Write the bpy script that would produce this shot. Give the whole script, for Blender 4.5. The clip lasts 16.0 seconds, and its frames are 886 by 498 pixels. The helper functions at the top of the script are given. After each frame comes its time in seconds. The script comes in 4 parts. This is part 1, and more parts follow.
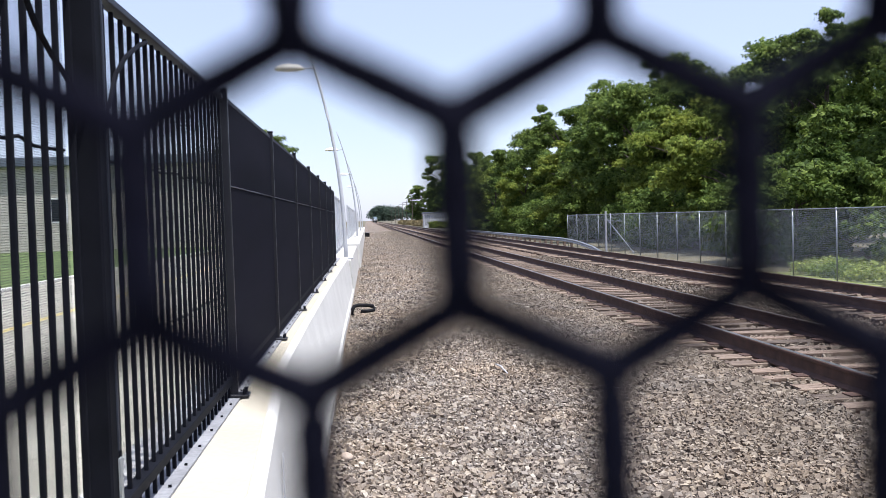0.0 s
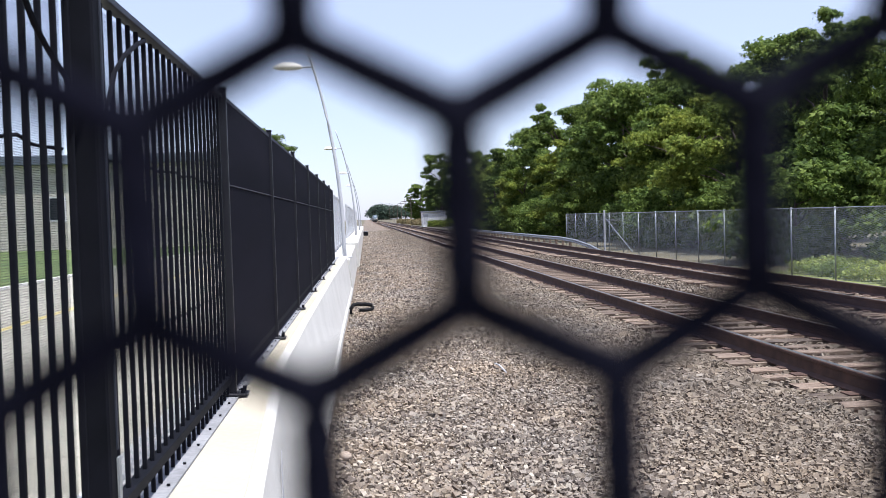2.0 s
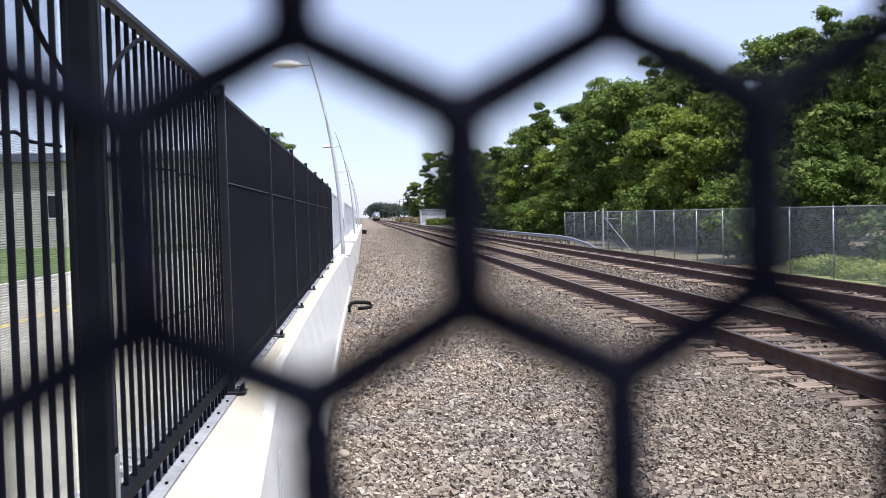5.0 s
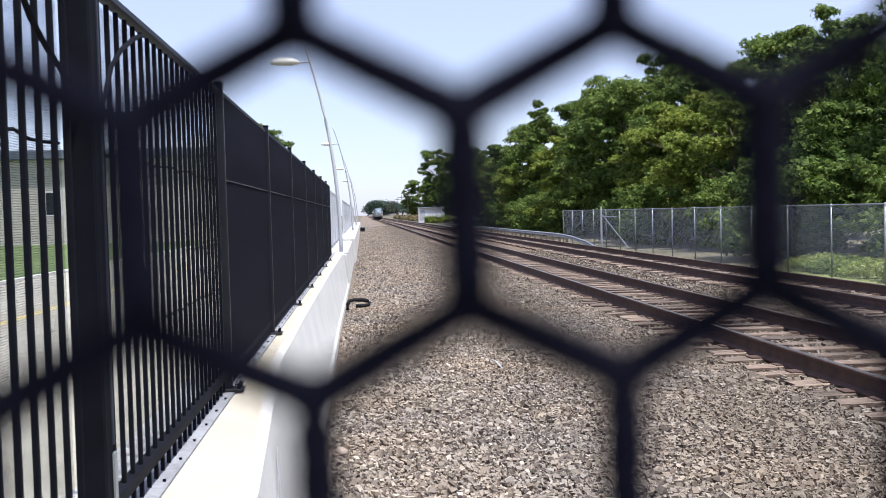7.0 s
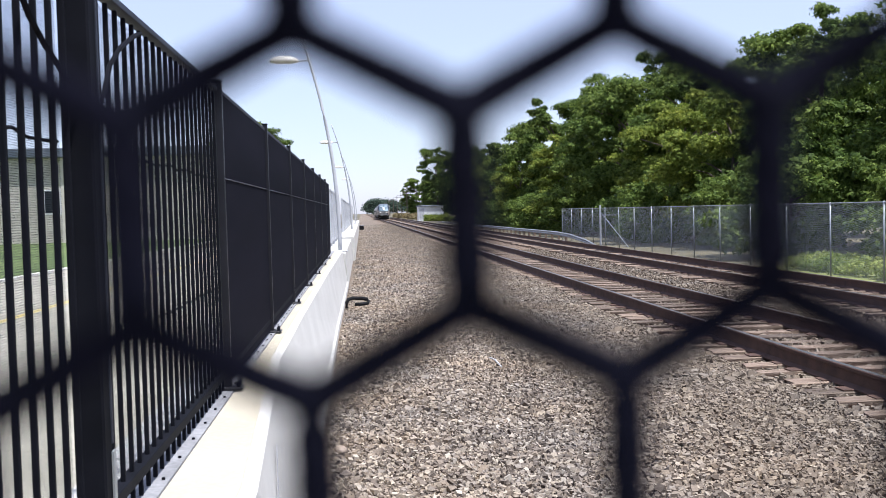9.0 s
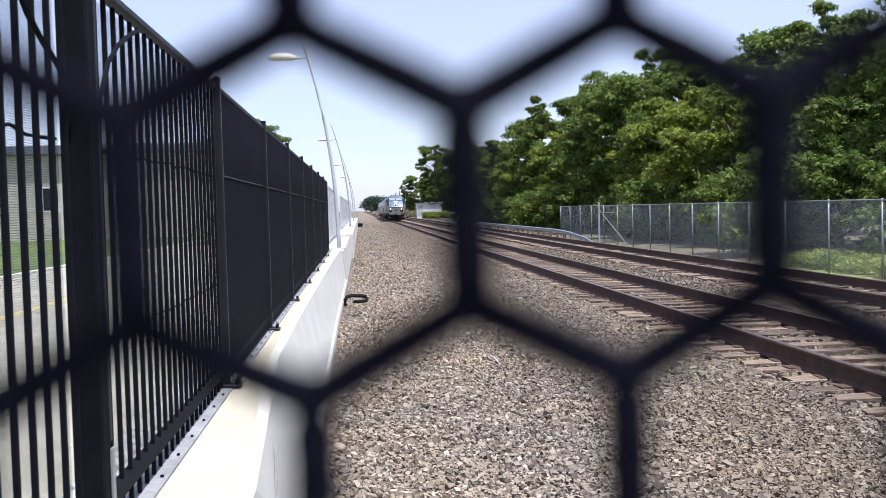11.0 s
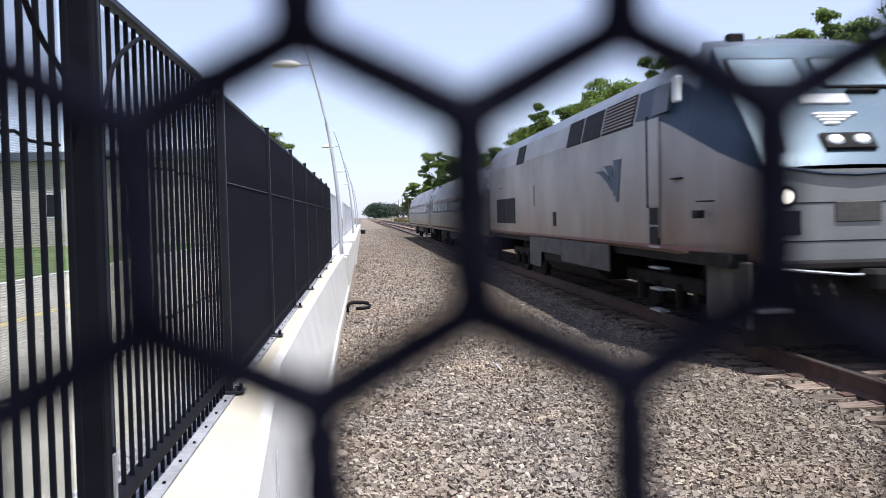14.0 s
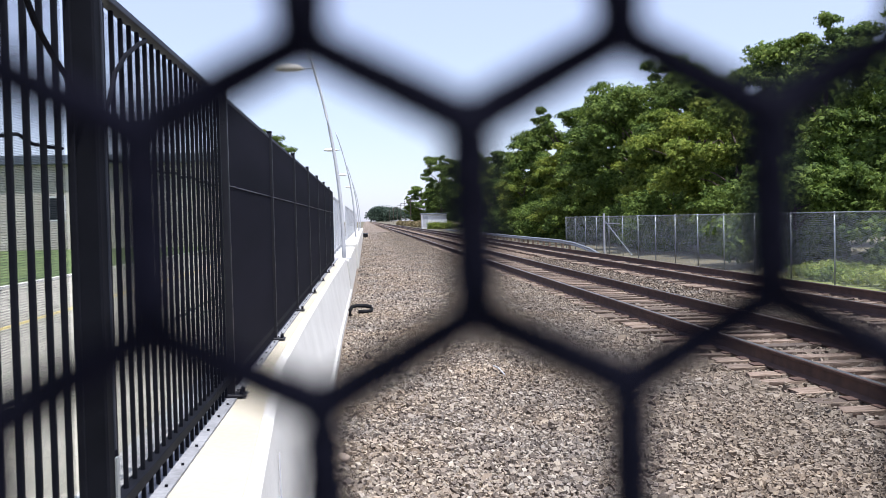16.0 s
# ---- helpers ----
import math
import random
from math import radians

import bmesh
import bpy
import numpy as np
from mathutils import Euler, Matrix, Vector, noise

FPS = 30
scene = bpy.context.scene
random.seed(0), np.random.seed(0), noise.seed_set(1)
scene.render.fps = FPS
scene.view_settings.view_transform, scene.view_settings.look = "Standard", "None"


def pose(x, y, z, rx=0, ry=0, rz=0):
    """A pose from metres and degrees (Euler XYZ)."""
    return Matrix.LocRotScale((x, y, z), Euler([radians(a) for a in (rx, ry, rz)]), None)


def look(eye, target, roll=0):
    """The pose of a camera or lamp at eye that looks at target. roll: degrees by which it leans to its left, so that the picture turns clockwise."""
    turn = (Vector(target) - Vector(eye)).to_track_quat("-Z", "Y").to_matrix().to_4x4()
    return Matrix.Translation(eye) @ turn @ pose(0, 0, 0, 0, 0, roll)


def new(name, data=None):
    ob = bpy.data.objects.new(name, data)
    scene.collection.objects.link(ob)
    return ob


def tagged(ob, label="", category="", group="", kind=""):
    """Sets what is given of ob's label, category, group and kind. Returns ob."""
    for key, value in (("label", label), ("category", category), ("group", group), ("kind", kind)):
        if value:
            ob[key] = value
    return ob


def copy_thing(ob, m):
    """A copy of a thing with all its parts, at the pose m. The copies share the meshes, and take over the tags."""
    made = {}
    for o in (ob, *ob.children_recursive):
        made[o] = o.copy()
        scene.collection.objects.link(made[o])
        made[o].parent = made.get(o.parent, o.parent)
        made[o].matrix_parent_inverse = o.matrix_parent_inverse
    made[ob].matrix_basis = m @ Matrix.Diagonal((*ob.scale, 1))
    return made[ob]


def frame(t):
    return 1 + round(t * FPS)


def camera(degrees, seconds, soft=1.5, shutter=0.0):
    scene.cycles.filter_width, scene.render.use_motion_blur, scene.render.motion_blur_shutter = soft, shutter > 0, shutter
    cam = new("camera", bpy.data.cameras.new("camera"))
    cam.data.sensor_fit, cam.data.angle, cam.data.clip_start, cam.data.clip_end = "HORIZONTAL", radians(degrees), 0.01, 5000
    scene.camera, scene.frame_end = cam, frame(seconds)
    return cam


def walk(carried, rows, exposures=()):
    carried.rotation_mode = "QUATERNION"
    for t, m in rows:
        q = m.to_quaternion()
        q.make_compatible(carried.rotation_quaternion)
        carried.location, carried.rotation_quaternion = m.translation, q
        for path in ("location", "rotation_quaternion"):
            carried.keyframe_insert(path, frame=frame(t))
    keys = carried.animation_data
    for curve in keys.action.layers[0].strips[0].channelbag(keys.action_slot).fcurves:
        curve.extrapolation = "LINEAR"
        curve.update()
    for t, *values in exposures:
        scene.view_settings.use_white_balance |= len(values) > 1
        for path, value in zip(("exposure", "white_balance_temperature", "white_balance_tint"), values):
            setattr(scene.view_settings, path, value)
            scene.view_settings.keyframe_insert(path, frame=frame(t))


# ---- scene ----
FOV = 50.28
cam = camera(FOV, 16.0, soft=0.6, shutter=0.08)
cam.data.dof.use_dof = True
cam.data.dof.focus_distance = 18.0
cam.data.dof.aperture_fstop = 11.5

# seconds, place, tilt, turn, lean
PATH = (
    (0.0, 0.00080, -0.00372, 1.87956, 88.1275, -4.5403, -1.7297),
    (0.5, 0.00066, -0.00348, 1.87954, 88.1039, -4.5700, -1.7306),
    (1.0, 0.00048, -0.00330, 1.87953, 88.0904, -4.5729, -1.7251),
    (1.5, 0.00040, -0.00323, 1.87950, 88.0775, -4.5914, -1.7130),
    (2.0, 0.00037, -0.00265, 1.87955, 88.0625, -4.6220, -1.6950),
    (2.5, 0.00028, -0.00247, 1.87957, 88.0434, -4.6388, -1.6701),
    (3.0, 0.00019, -0.00239, 1.87958, 88.0123, -4.6825, -1.6430),
    (3.5, 0.00019, -0.00224, 1.87963, 88.0081, -4.6775, -1.6230),
    (4.0, 0.00032, -0.00169, 1.87980, 87.9440, -4.7116, -1.6128),
    (6.5, 0.00005, -0.00146, 1.87973, 87.9757, -4.7110, -1.4965),
    (7.0, 0.00009, -0.00086, 1.87980, 87.8163, -4.8144, -1.4900),
    (7.5, 0.00009, -0.00030, 1.87992, 87.7286, -4.8675, -1.4849),
    (8.0, 0.00014, -0.00006, 1.87993, 87.7121, -4.8683, -1.4849),
    (8.5, 0.00013, -0.00026, 1.87990, 87.8167, -4.8160, -1.4880),
    (9.0, 0.00008, -0.00004, 1.87992, 87.7123, -4.8667, -1.4902),
    (11.5, -0.00002, 0.00048, 1.87994, 87.5505, -4.9645, -1.4703),
    (12.0, -0.00003, 0.00044, 1.87994, 87.5554, -4.9810, -1.4569),
    (12.5, -0.00007, 0.00005, 1.87995, 87.6958, -4.9164, -1.4395),
    (13.0, -0.00016, 0.00028, 1.87996, 87.5518, -5.0246, -1.4194),
    (13.5, -0.00025, 0.00001, 1.87998, 87.7118, -4.9183, -1.3938),
    (14.0, -0.00034, -0.00044, 1.88000, 87.9761, -4.7989, -1.3638),
    (14.5, -0.00030, -0.00070, 1.88000, 88.1565, -4.6550, -1.3414),
    (15.0, -0.00038, -0.00157, 1.87994, 88.1130, -4.6628, -1.3304),
    (15.5, -0.00047, -0.00179, 1.87998, 88.1810, -4.6514, -1.3234),
    (16.0, -0.00033, -0.00149, 1.88004, 88.1911, -4.6568, -1.3170),
)
walk(cam, [(t, pose(x, y, z, rx, 0, rz) @ pose(0, 0, 0, 0, 0, lean)) for t, x, y, z, rx, rz, lean in PATH],
     exposures=[(0.0, 0.86, 5860.0, 12.0), (16.0, 0.86, 5860.0, 12.0)])

# ---- light ----
SUN_FROM = Vector((0.25, -0.26, 1.0)).normalized()
world = bpy.data.worlds.new("sky")
scene.world = world
world.use_nodes = True
_n = world.node_tree.nodes
_l = world.node_tree.links
_sky = _n.new("ShaderNodeTexSky")
_sky.sky_type = "NISHITA"
_sky.sun_disc = False
_sky.sun_elevation = math.asin(SUN_FROM.z)
_sky.sun_rotation = math.atan2(SUN_FROM.x, SUN_FROM.y)
_sky.air_density, _sky.dust_density, _sky.ozone_density = 1.0, 0.6, 1.5
# summer haze evens out the sky
_dim = _n.new("ShaderNodeVectorMath")
_dim.operation, _dim.inputs[3].default_value = "SCALE", 0.14
_l.new(_sky.outputs[0], _dim.inputs[0])
_haze = _n.new("ShaderNodeMix")
_haze.data_type = "RGBA"
_haze.inputs[0].default_value = 0.66
_haze.inputs[7].default_value = (0.408, 0.403, 0.505, 1)
_l.new(_dim.outputs[0], _haze.inputs[6])
_l.new(_haze.outputs[2], _n["Background"].inputs[0])
_n["Background"].inputs[1].default_value = 1.0
_sun = bpy.data.lights.new("sun", "SUN")
_sun.energy, _sun.angle, _sun.color = 4.6, radians(0.55), (1.0, 0.95, 0.87)
sun = new("sun", _sun)
sun.matrix_world = look((0, 0, 60), Vector((0, 0, 60)) - SUN_FROM)


# ---- materials ----
def mat(name, rough=0.7, metal=0.0):
    m = bpy.data.materials.new(name)
    m.use_nodes = True
    b = m.node_tree.nodes["Principled BSDF"]
    b.inputs["Roughness"].default_value = rough
    b.inputs["Metallic"].default_value = metal
    return m, m.node_tree.nodes, m.node_tree.links, b


def ramp(n, l, source, stops):
    r = n.new("ShaderNodeValToRGB")
    el = r.color_ramp.elements
    while len(el) < len(stops):
        el.new(0.5)
    for e, (p, c) in zip(el, stops):
        e.position, e.color = p, (*c, 1)
    l.new(source, r.inputs[0])
    return r


def noise_tex(n, l, scale, detail=4, coord="Object", stretch=(1, 1, 1)):
    c = n.new("ShaderNodeTexCoord")
    mp = n.new("ShaderNodeMapping")
    mp.inputs["Scale"].default_value = stretch
    t = n.new("ShaderNodeTexNoise")
    t.inputs["Scale"].default_value, t.inputs["Detail"].default_value = scale, detail
    l.new(c.outputs[coord], mp.inputs[0])
    l.new(mp.outputs[0], t.inputs["Vector"])
    return t


def bump(n, l, b, height, strength, distance):
    bp = n.new("ShaderNodeBump")
    bp.inputs["Strength"].default_value, bp.inputs["Distance"].default_value = strength, distance
    l.new(height, bp.inputs["Height"])
    l.new(bp.outputs[0], b.inputs["Normal"])


def mixc(n, l, fac, a, b, mode="MIX"):
    x = n.new("ShaderNodeMix")
    x.data_type, x.blend_type = "RGBA", mode
    for sock, v in ((x.inputs[0], fac), (x.inputs[6], a), (x.inputs[7], b)):
        if isinstance(v, (int, float)):
            sock.default_value = v
        elif isinstance(v, tuple):
            sock.default_value = (*v, 1)
        else:
            l.new(v, sock)
    return x.outputs[2]


def simple(name, c1, c2, rough=0.6, metal=0.0, scale=6.0, fine=60.0, relief=0.2, dist=0.004, coord="Object", stretch=(1, 1, 1), rand=0.0, spec=0.5):
    """A surface with stains at one scale, grain at another, and fine relief."""
    m, n, l, b = mat(name, rough, metal)
    b.inputs["Specular IOR Level"].default_value = spec
    a = noise_tex(n, l, scale, 5, coord, stretch)
    r = ramp(n, l, a.outputs[0], [(0.32, c1), (0.68, c2)])
    g = noise_tex(n, l, fine, 3, coord, stretch)
    gr = ramp(n, l, g.outputs[0], [(0.25, (0.72, 0.72, 0.72)), (0.75, (1.12, 1.12, 1.12))] if relief > 0.1 else [(0.25, (0.93, 0.93, 0.93)), (0.75, (1.04, 1.04, 1.04))])
    col = mixc(n, l, 1.0, r.outputs[0], gr.outputs[0], "MULTIPLY")
    if rand:
        info = n.new("ShaderNodeObjectInfo")
        rr = ramp(n, l, info.outputs["Random"], [(0.0, (1 - rand,) * 3), (1.0, (1 + rand,) * 3)])
        col = mixc(n, l, 1.0, col, rr.outputs[0], "MULTIPLY")
    l.new(col, b.inputs["Base Color"])
    bump(n, l, b, g.outputs[0], relief, dist)
    return m


def gravel_mat():
    m, n, l, b = mat("ballast", 0.92)
    c = n.new("ShaderNodeTexCoord")
    v = n.new("ShaderNodeTexVoronoi")
    v.inputs["Scale"].default_value = 26.0
    l.new(c.outputs["Object"], v.inputs["Vector"])
    sep = n.new("ShaderNodeSeparateColor")
    l.new(v.outputs["Color"], sep.inputs[0])
    r = ramp(n, l, sep.outputs[0], [(0.0, (0.09, 0.067, 0.047)), (0.45, (0.17, 0.134, 0.099)), (0.8, (0.23, 0.188, 0.142)), (1.0, (0.31, 0.265, 0.215))])
    big = noise_tex(n, l, 0.45, 4)
    br = ramp(n, l, big.outputs[0], [(0.35, (0.82, 0.84, 0.88)), (0.7, (1.12, 1.02, 0.92))])
    col = mixc(n, l, 1.0, r.outputs[0], br.outputs[0], "MULTIPLY")
    # rust-brown strip of stone along the rails
    sx = n.new("ShaderNodeSeparateXYZ")
    l.new(c.outputs["Object"], sx.inputs[0])
    mr = n.new("ShaderNodeMapRange")
    mr.inputs[1].default_value, mr.inputs[2].default_value = 2.2, 4.6
    l.new(sx.outputs[0], mr.inputs[0])
    wv = noise_tex(n, l, 1.3, 3)
    mu = n.new("ShaderNodeMath")
    mu.operation = "MULTIPLY"
    l.new(mr.outputs[0], mu.inputs[0])
    l.new(wv.outputs[0], mu.inputs[1])
    col = mixc(n, l, mu.outputs[0], col, (0.15, 0.092, 0.055))
    l.new(col, b.inputs["Base Color"])
    inv = n.new("ShaderNodeMath")
    inv.operation = "SUBTRACT"
    inv.inputs[0].default_value = 1.0
    l.new(v.outputs["Distance"], inv.inputs[1])
    bump(n, l, b, inv.outputs[0], 1.0, 0.05)
    return m


def stone_mat():
    m, n, l, b = mat("ballast_stone", 0.9)
    g = n.new("ShaderNodeNewGeometry")
    r = ramp(n, l, g.outputs["Random Per Island"], [(0.0, (0.070, 0.054, 0.044)), (0.25, (0.19, 0.156, 0.132)), (0.45, (0.262, 0.21, 0.163)), (0.65, (0.275, 0.24, 0.212)), (0.85, (0.345, 0.288, 0.225)), (1.0, (0.46, 0.41, 0.35))])
    t = noise_tex(n, l, 0.5, 4)
    br = ramp(n, l, t.outputs[0], [(0.35, (0.80, 0.82, 0.83)), (0.7, (1.06, 0.99, 0.87))])
    col = mixc(n, l, 1.0, r.outputs[0], br.outputs[0], "MULTIPLY")
    c = n.new("ShaderNodeTexCoord")
    sx = n.new("ShaderNodeSeparateXYZ")
    l.new(c.outputs["Object"], sx.inputs[0])
    mr = n.new("ShaderNodeMapRange")
    mr.inputs[1].default_value, mr.inputs[2].default_value, mr.inputs[4].default_value = 1.0, 3.6, 1.5
    l.new(sx.outputs[0], mr.inputs[0])
    wv = noise_tex(n, l, 1.3, 3)
    mu = n.new("ShaderNodeMath")
    mu.operation = "MULTIPLY"
    l.new(mr.outputs[0], mu.inputs[0])
    l.new(wv.outputs[0], mu.inputs[1])
    rust = mixc(n, l, 0.72, col, (0.098, 0.075, 0.050))
    col = mixc(n, l, mu.outputs[0], col, rust)
    f = noise_tex(n, l, 90.0, 3)
    fr = ramp(n, l, f.outputs[0], [(0.3, (0.75, 0.75, 0.75)), (0.7, (1.15, 1.15, 1.15))])
    l.new(mixc(n, l, 1.0, col, fr.outputs[0], "MULTIPLY"), b.inputs["Base Color"])
    bump(n, l, b, f.outputs[0], 0.4, 0.004)
    return m


def leaf_mat(name, dark, mid, light):
    m, n, l, b = mat(name, 0.62)
    b.inputs["Specular IOR Level"].default_value = 0.14
    g = n.new("ShaderNodeNewGeometry")
    r = ramp(n, l, g.outputs["Random Per Island"], [(0.0, dark), (0.5, mid), (1.0, light)])
    t = noise_tex(n, l, 0.35, 3)
    br = ramp(n, l, t.outputs[0], [(0.3, (0.75, 0.85, 0.8)), (0.7, (1.25, 1.15, 0.95))])
    col = mixc(n, l, 1.0, r.outputs[0], br.outputs[0], "MULTIPLY")
    l.new(col, b.inputs["Base Color"])
    tr = n.new("ShaderNodeBsdfTranslucent")
    l.new(col, tr.inputs[0])
    mx = n.new("ShaderNodeMixShader")
    mx.inputs[0].default_value = 0.35
    l.new(b.outputs[0], mx.inputs[1])
    l.new(tr.outputs[0], mx.inputs[2])
    l.new(mx.outputs[0], n["Material Output"].inputs[0])
    return m


def netting_mat(name, colour, pitch, wire, diagonal, rough=0.6, metal=0.0, u_axis=1):
    """A woven sheet: wires at a real pitch, with open holes between them."""
    m, n, l, b = mat(name, rough, metal)
    b.inputs["Base Color"].default_value = (*colour, 1)
    c = n.new("ShaderNodeTexCoord")
    s = n.new("ShaderNodeSeparateXYZ")
    l.new(c.outputs["Object"], s.inputs[0])

    def line(expr):
        f = n.new("ShaderNodeMath")
        f.operation = "FRACT"
        l.new(expr, f.inputs[0])
        k = n.new("ShaderNodeMath")
        k.operation, k.inputs[1].default_value = "LESS_THAN", wire / pitch
        l.new(f.outputs[0], k.inputs[0])
        return k.outputs[0]

    def scaled(a, bb, sign):
        x = n.new("ShaderNodeMath")
        x.operation = "ADD" if sign > 0 else "SUBTRACT"
        if a is None:
            x.inputs[0].default_value = 0
        else:
            l.new(a, x.inputs[0])
        l.new(bb, x.inputs[1])
        y = n.new("ShaderNodeMath")
        y.operation, y.inputs[1].default_value = "MULTIPLY", 1 / pitch
        l.new(x.outputs[0], y.inputs[0])
        return y.outputs[0]

    U, V = s.outputs[u_axis], s.outputs[2]
    if diagonal:
        p, q = line(scaled(U, V, 1)), line(scaled(U, V, -1))
    else:
        p, q = line(scaled(None, V, 1)), line(scaled(None, U, 1))
    mxx = n.new("ShaderNodeMath")
    mxx.operation = "MAXIMUM"
    l.new(p, mxx.inputs[0])
    l.new(q, mxx.inputs[1])
    l.new(mxx.outputs[0], b.inputs["Alpha"])
    return m


def glow(name, colour, strength):
    m, n, l, b = mat(name, 0.3)
    b.inputs["Base Color"].default_value = (*colour, 1)
    b.inputs["Emission Color"].default_value = (*colour, 1)
    b.inputs["Emission Strength"].default_value = strength
    return m


M_BALLAST, M_STONE = gravel_mat(), stone_mat()
M_WIRE = simple("black_coated_wire", (0.004, 0.004, 0.008), (0.006, 0.006, 0.012), 0.95, 0, 300, 900, 0.1, 0.0002, spec=0.05)
M_BLACK = simple("black_painted_steel", (0.005, 0.0055, 0.0075), (0.009, 0.0095, 0.0135), 0.7, 0, 5, 80, 0.1, 0.001, spec=0.06)
# lighter copy of the black paint, with the sun on it put into the colour
M_TOP = simple("sunlit_black_paint", (0.018, 0.021, 0.030), (0.036, 0.040, 0.054), 0.55, 0, 5, 80, 0.1, 0.001, spec=0.2)
M_POST = simple("black_post_paint", (0.007, 0.007, 0.010), (0.014, 0.014, 0.019), 0.35, 0, 5, 80, 0.1, 0.001)
M_SCREEN = netting_mat("woven_black_screen", (0.008, 0.008, 0.010), 0.006, 0.0013, False)
M_FILLER = simple("slate_black_filler", (0.0048, 0.0048, 0.0088), (0.0095, 0.0093, 0.0155), 0.85, 0, 1.2, 160, 0.1, 0.001, stretch=(1, 0.3, 2), spec=0.05)
M_CONC = simple("pale_concrete", (0.50, 0.483, 0.445), (0.565, 0.548, 0.508), 0.85, 0, 1.6, 40, 0.1, 0.004)
M_CREAM = simple("dusty_cream_concrete", (0.40, 0.36, 0.275), (0.455, 0.412, 0.32), 0.9, 0, 1.3, 40, 0.1, 0.003)
M_JOINT = simple("grey_sealant", (0.20, 0.20, 0.21), (0.30, 0.30, 0.31), 0.7, 0, 4, 40, 0.2, 0.003)
M_STEELRAIL = simple("rusty_rail_steel", (0.05, 0.026, 0.018), (0.095, 0.05, 0.034), 0.85, 0.0, 5, 60, 0.4, 0.003)
M_RAILHEAD = simple("worn_rail_head", (0.30, 0.29, 0.28), (0.42, 0.41, 0.40), 0.28, 0.9, 3, 50, 0.1, 0.001, stretch=(4, 0.3, 4))
M_TIE = simple("weathered_tie_wood", (0.055, 0.031, 0.020), (0.245, 0.185, 0.137), 0.9, 0, 5, 30, 0.8, 0.01, stretch=(0.6, 4, 4), rand=0.45)
M_GALV = simple("galvanised_steel", (0.24, 0.26, 0.265), (0.36, 0.38, 0.385), 0.5, 0.5, 4, 60, 0.1, 0.001)
M_LINK = netting_mat("chain_link", (0.34, 0.37, 0.36), 0.055, 0.0085, True, 0.55, 0.0)
M_PALE = simple("pale_grey_paint", (0.37, 0.375, 0.39), (0.45, 0.455, 0.47), 0.5, 0, 2, 40, 0.1, 0.001)
M_PALENET = netting_mat("pale_screen", (0.55, 0.57, 0.60), 0.03, 0.017, False)
M_BARK = simple("bark", (0.06, 0.045, 0.032), (0.14, 0.11, 0.085), 0.95, 0, 3, 25, 1.0, 0.03, stretch=(3, 3, 0.6))
M_LEAF = leaf_mat("leaves_deep_green", (0.040, 0.066, 0.015), (0.098, 0.146, 0.033), (0.19, 0.25, 0.058))
M_LEAF2 = leaf_mat("leaves_yellow_green", (0.075, 0.105, 0.018), (0.15, 0.195, 0.034), (0.26, 0.30, 0.06))
M_GRASS = leaf_mat("weeds", (0.12, 0.17, 0.04), (0.24, 0.29, 0.07), (0.40, 0.42, 0.16))
# far leaves: the haze of distance is put into a darker, bluer colour
M_FAR_LEAF = leaf_mat("far_leaves_hazed", (0.03, 0.045, 0.035), (0.05, 0.075, 0.06), (0.08, 0.11, 0.09))
M_SCRUB = leaf_mat("dry_scrub_leaves", (0.10, 0.08, 0.045), (0.19, 0.155, 0.09), (0.27, 0.22, 0.13))
M_LAWN = simple("mown_grass", (0.06, 0.10, 0.025), (0.13, 0.17, 0.05), 0.95, 0, 0.7, 18, 1.0, 0.03)
M_EARTH = simple("dry_ground", (0.085, 0.075, 0.042), (0.15, 0.13, 0.08), 0.95, 0, 0.3, 9, 0.8, 0.04)
M_MEADOW = simple("rough_grass", (0.12, 0.15, 0.04), (0.24, 0.25, 0.09), 0.95, 0, 0.6, 16, 1.0, 0.04)
M_PAVE = simple("pale_paving", (0.275, 0.26, 0.205), (0.365, 0.345, 0.28), 0.85, 0, 1.2, 30, 0.2, 0.003, rand=0.08)


# ---- mesh tools ----
def finish(bm, name, material, smooth=False):
    me = bpy.data.meshes.new(name)
    bm.to_mesh(me)
    bm.free()
    me.materials.append(material)
    if smooth:
        me.polygons.foreach_set("use_smooth", [True] * len(me.polygons))
    return me


def part(name, bm, material, parent, label="", smooth=False, at=None):
    ob = new(name, finish(bm, name, material, smooth) if isinstance(bm, bmesh.types.BMesh) else bm)
    ob.parent = parent
    if at is not None:
        ob.matrix_basis = at
    if label:
        tagged(ob, label)
    return ob


def thing(name, label, category, m=None, group="", kind=""):
    ob = new(name)
    ob.empty_display_size = 0.1
    if m is not None:
        ob.matrix_basis = m
    return tagged(ob, label, category, group, kind)


def box(bm, x0, x1, y0, y1, z0, z1, bevel=0.0):
    r = bmesh.ops.create_cube(bm, size=1, matrix=Matrix.LocRotScale(((x0 + x1) / 2, (y0 + y1) / 2, (z0 + z1) / 2), None, (x1 - x0, y1 - y0, z1 - z0)))
    if bevel:
        es = list({e for v in r["verts"] for e in v.link_edges})
        bmesh.ops.bevel(bm, geom=es, offset=bevel, segments=1, affect="EDGES")
    return bm


def boxed(*a, **k):
    return box(bmesh.new(), *a, **k)


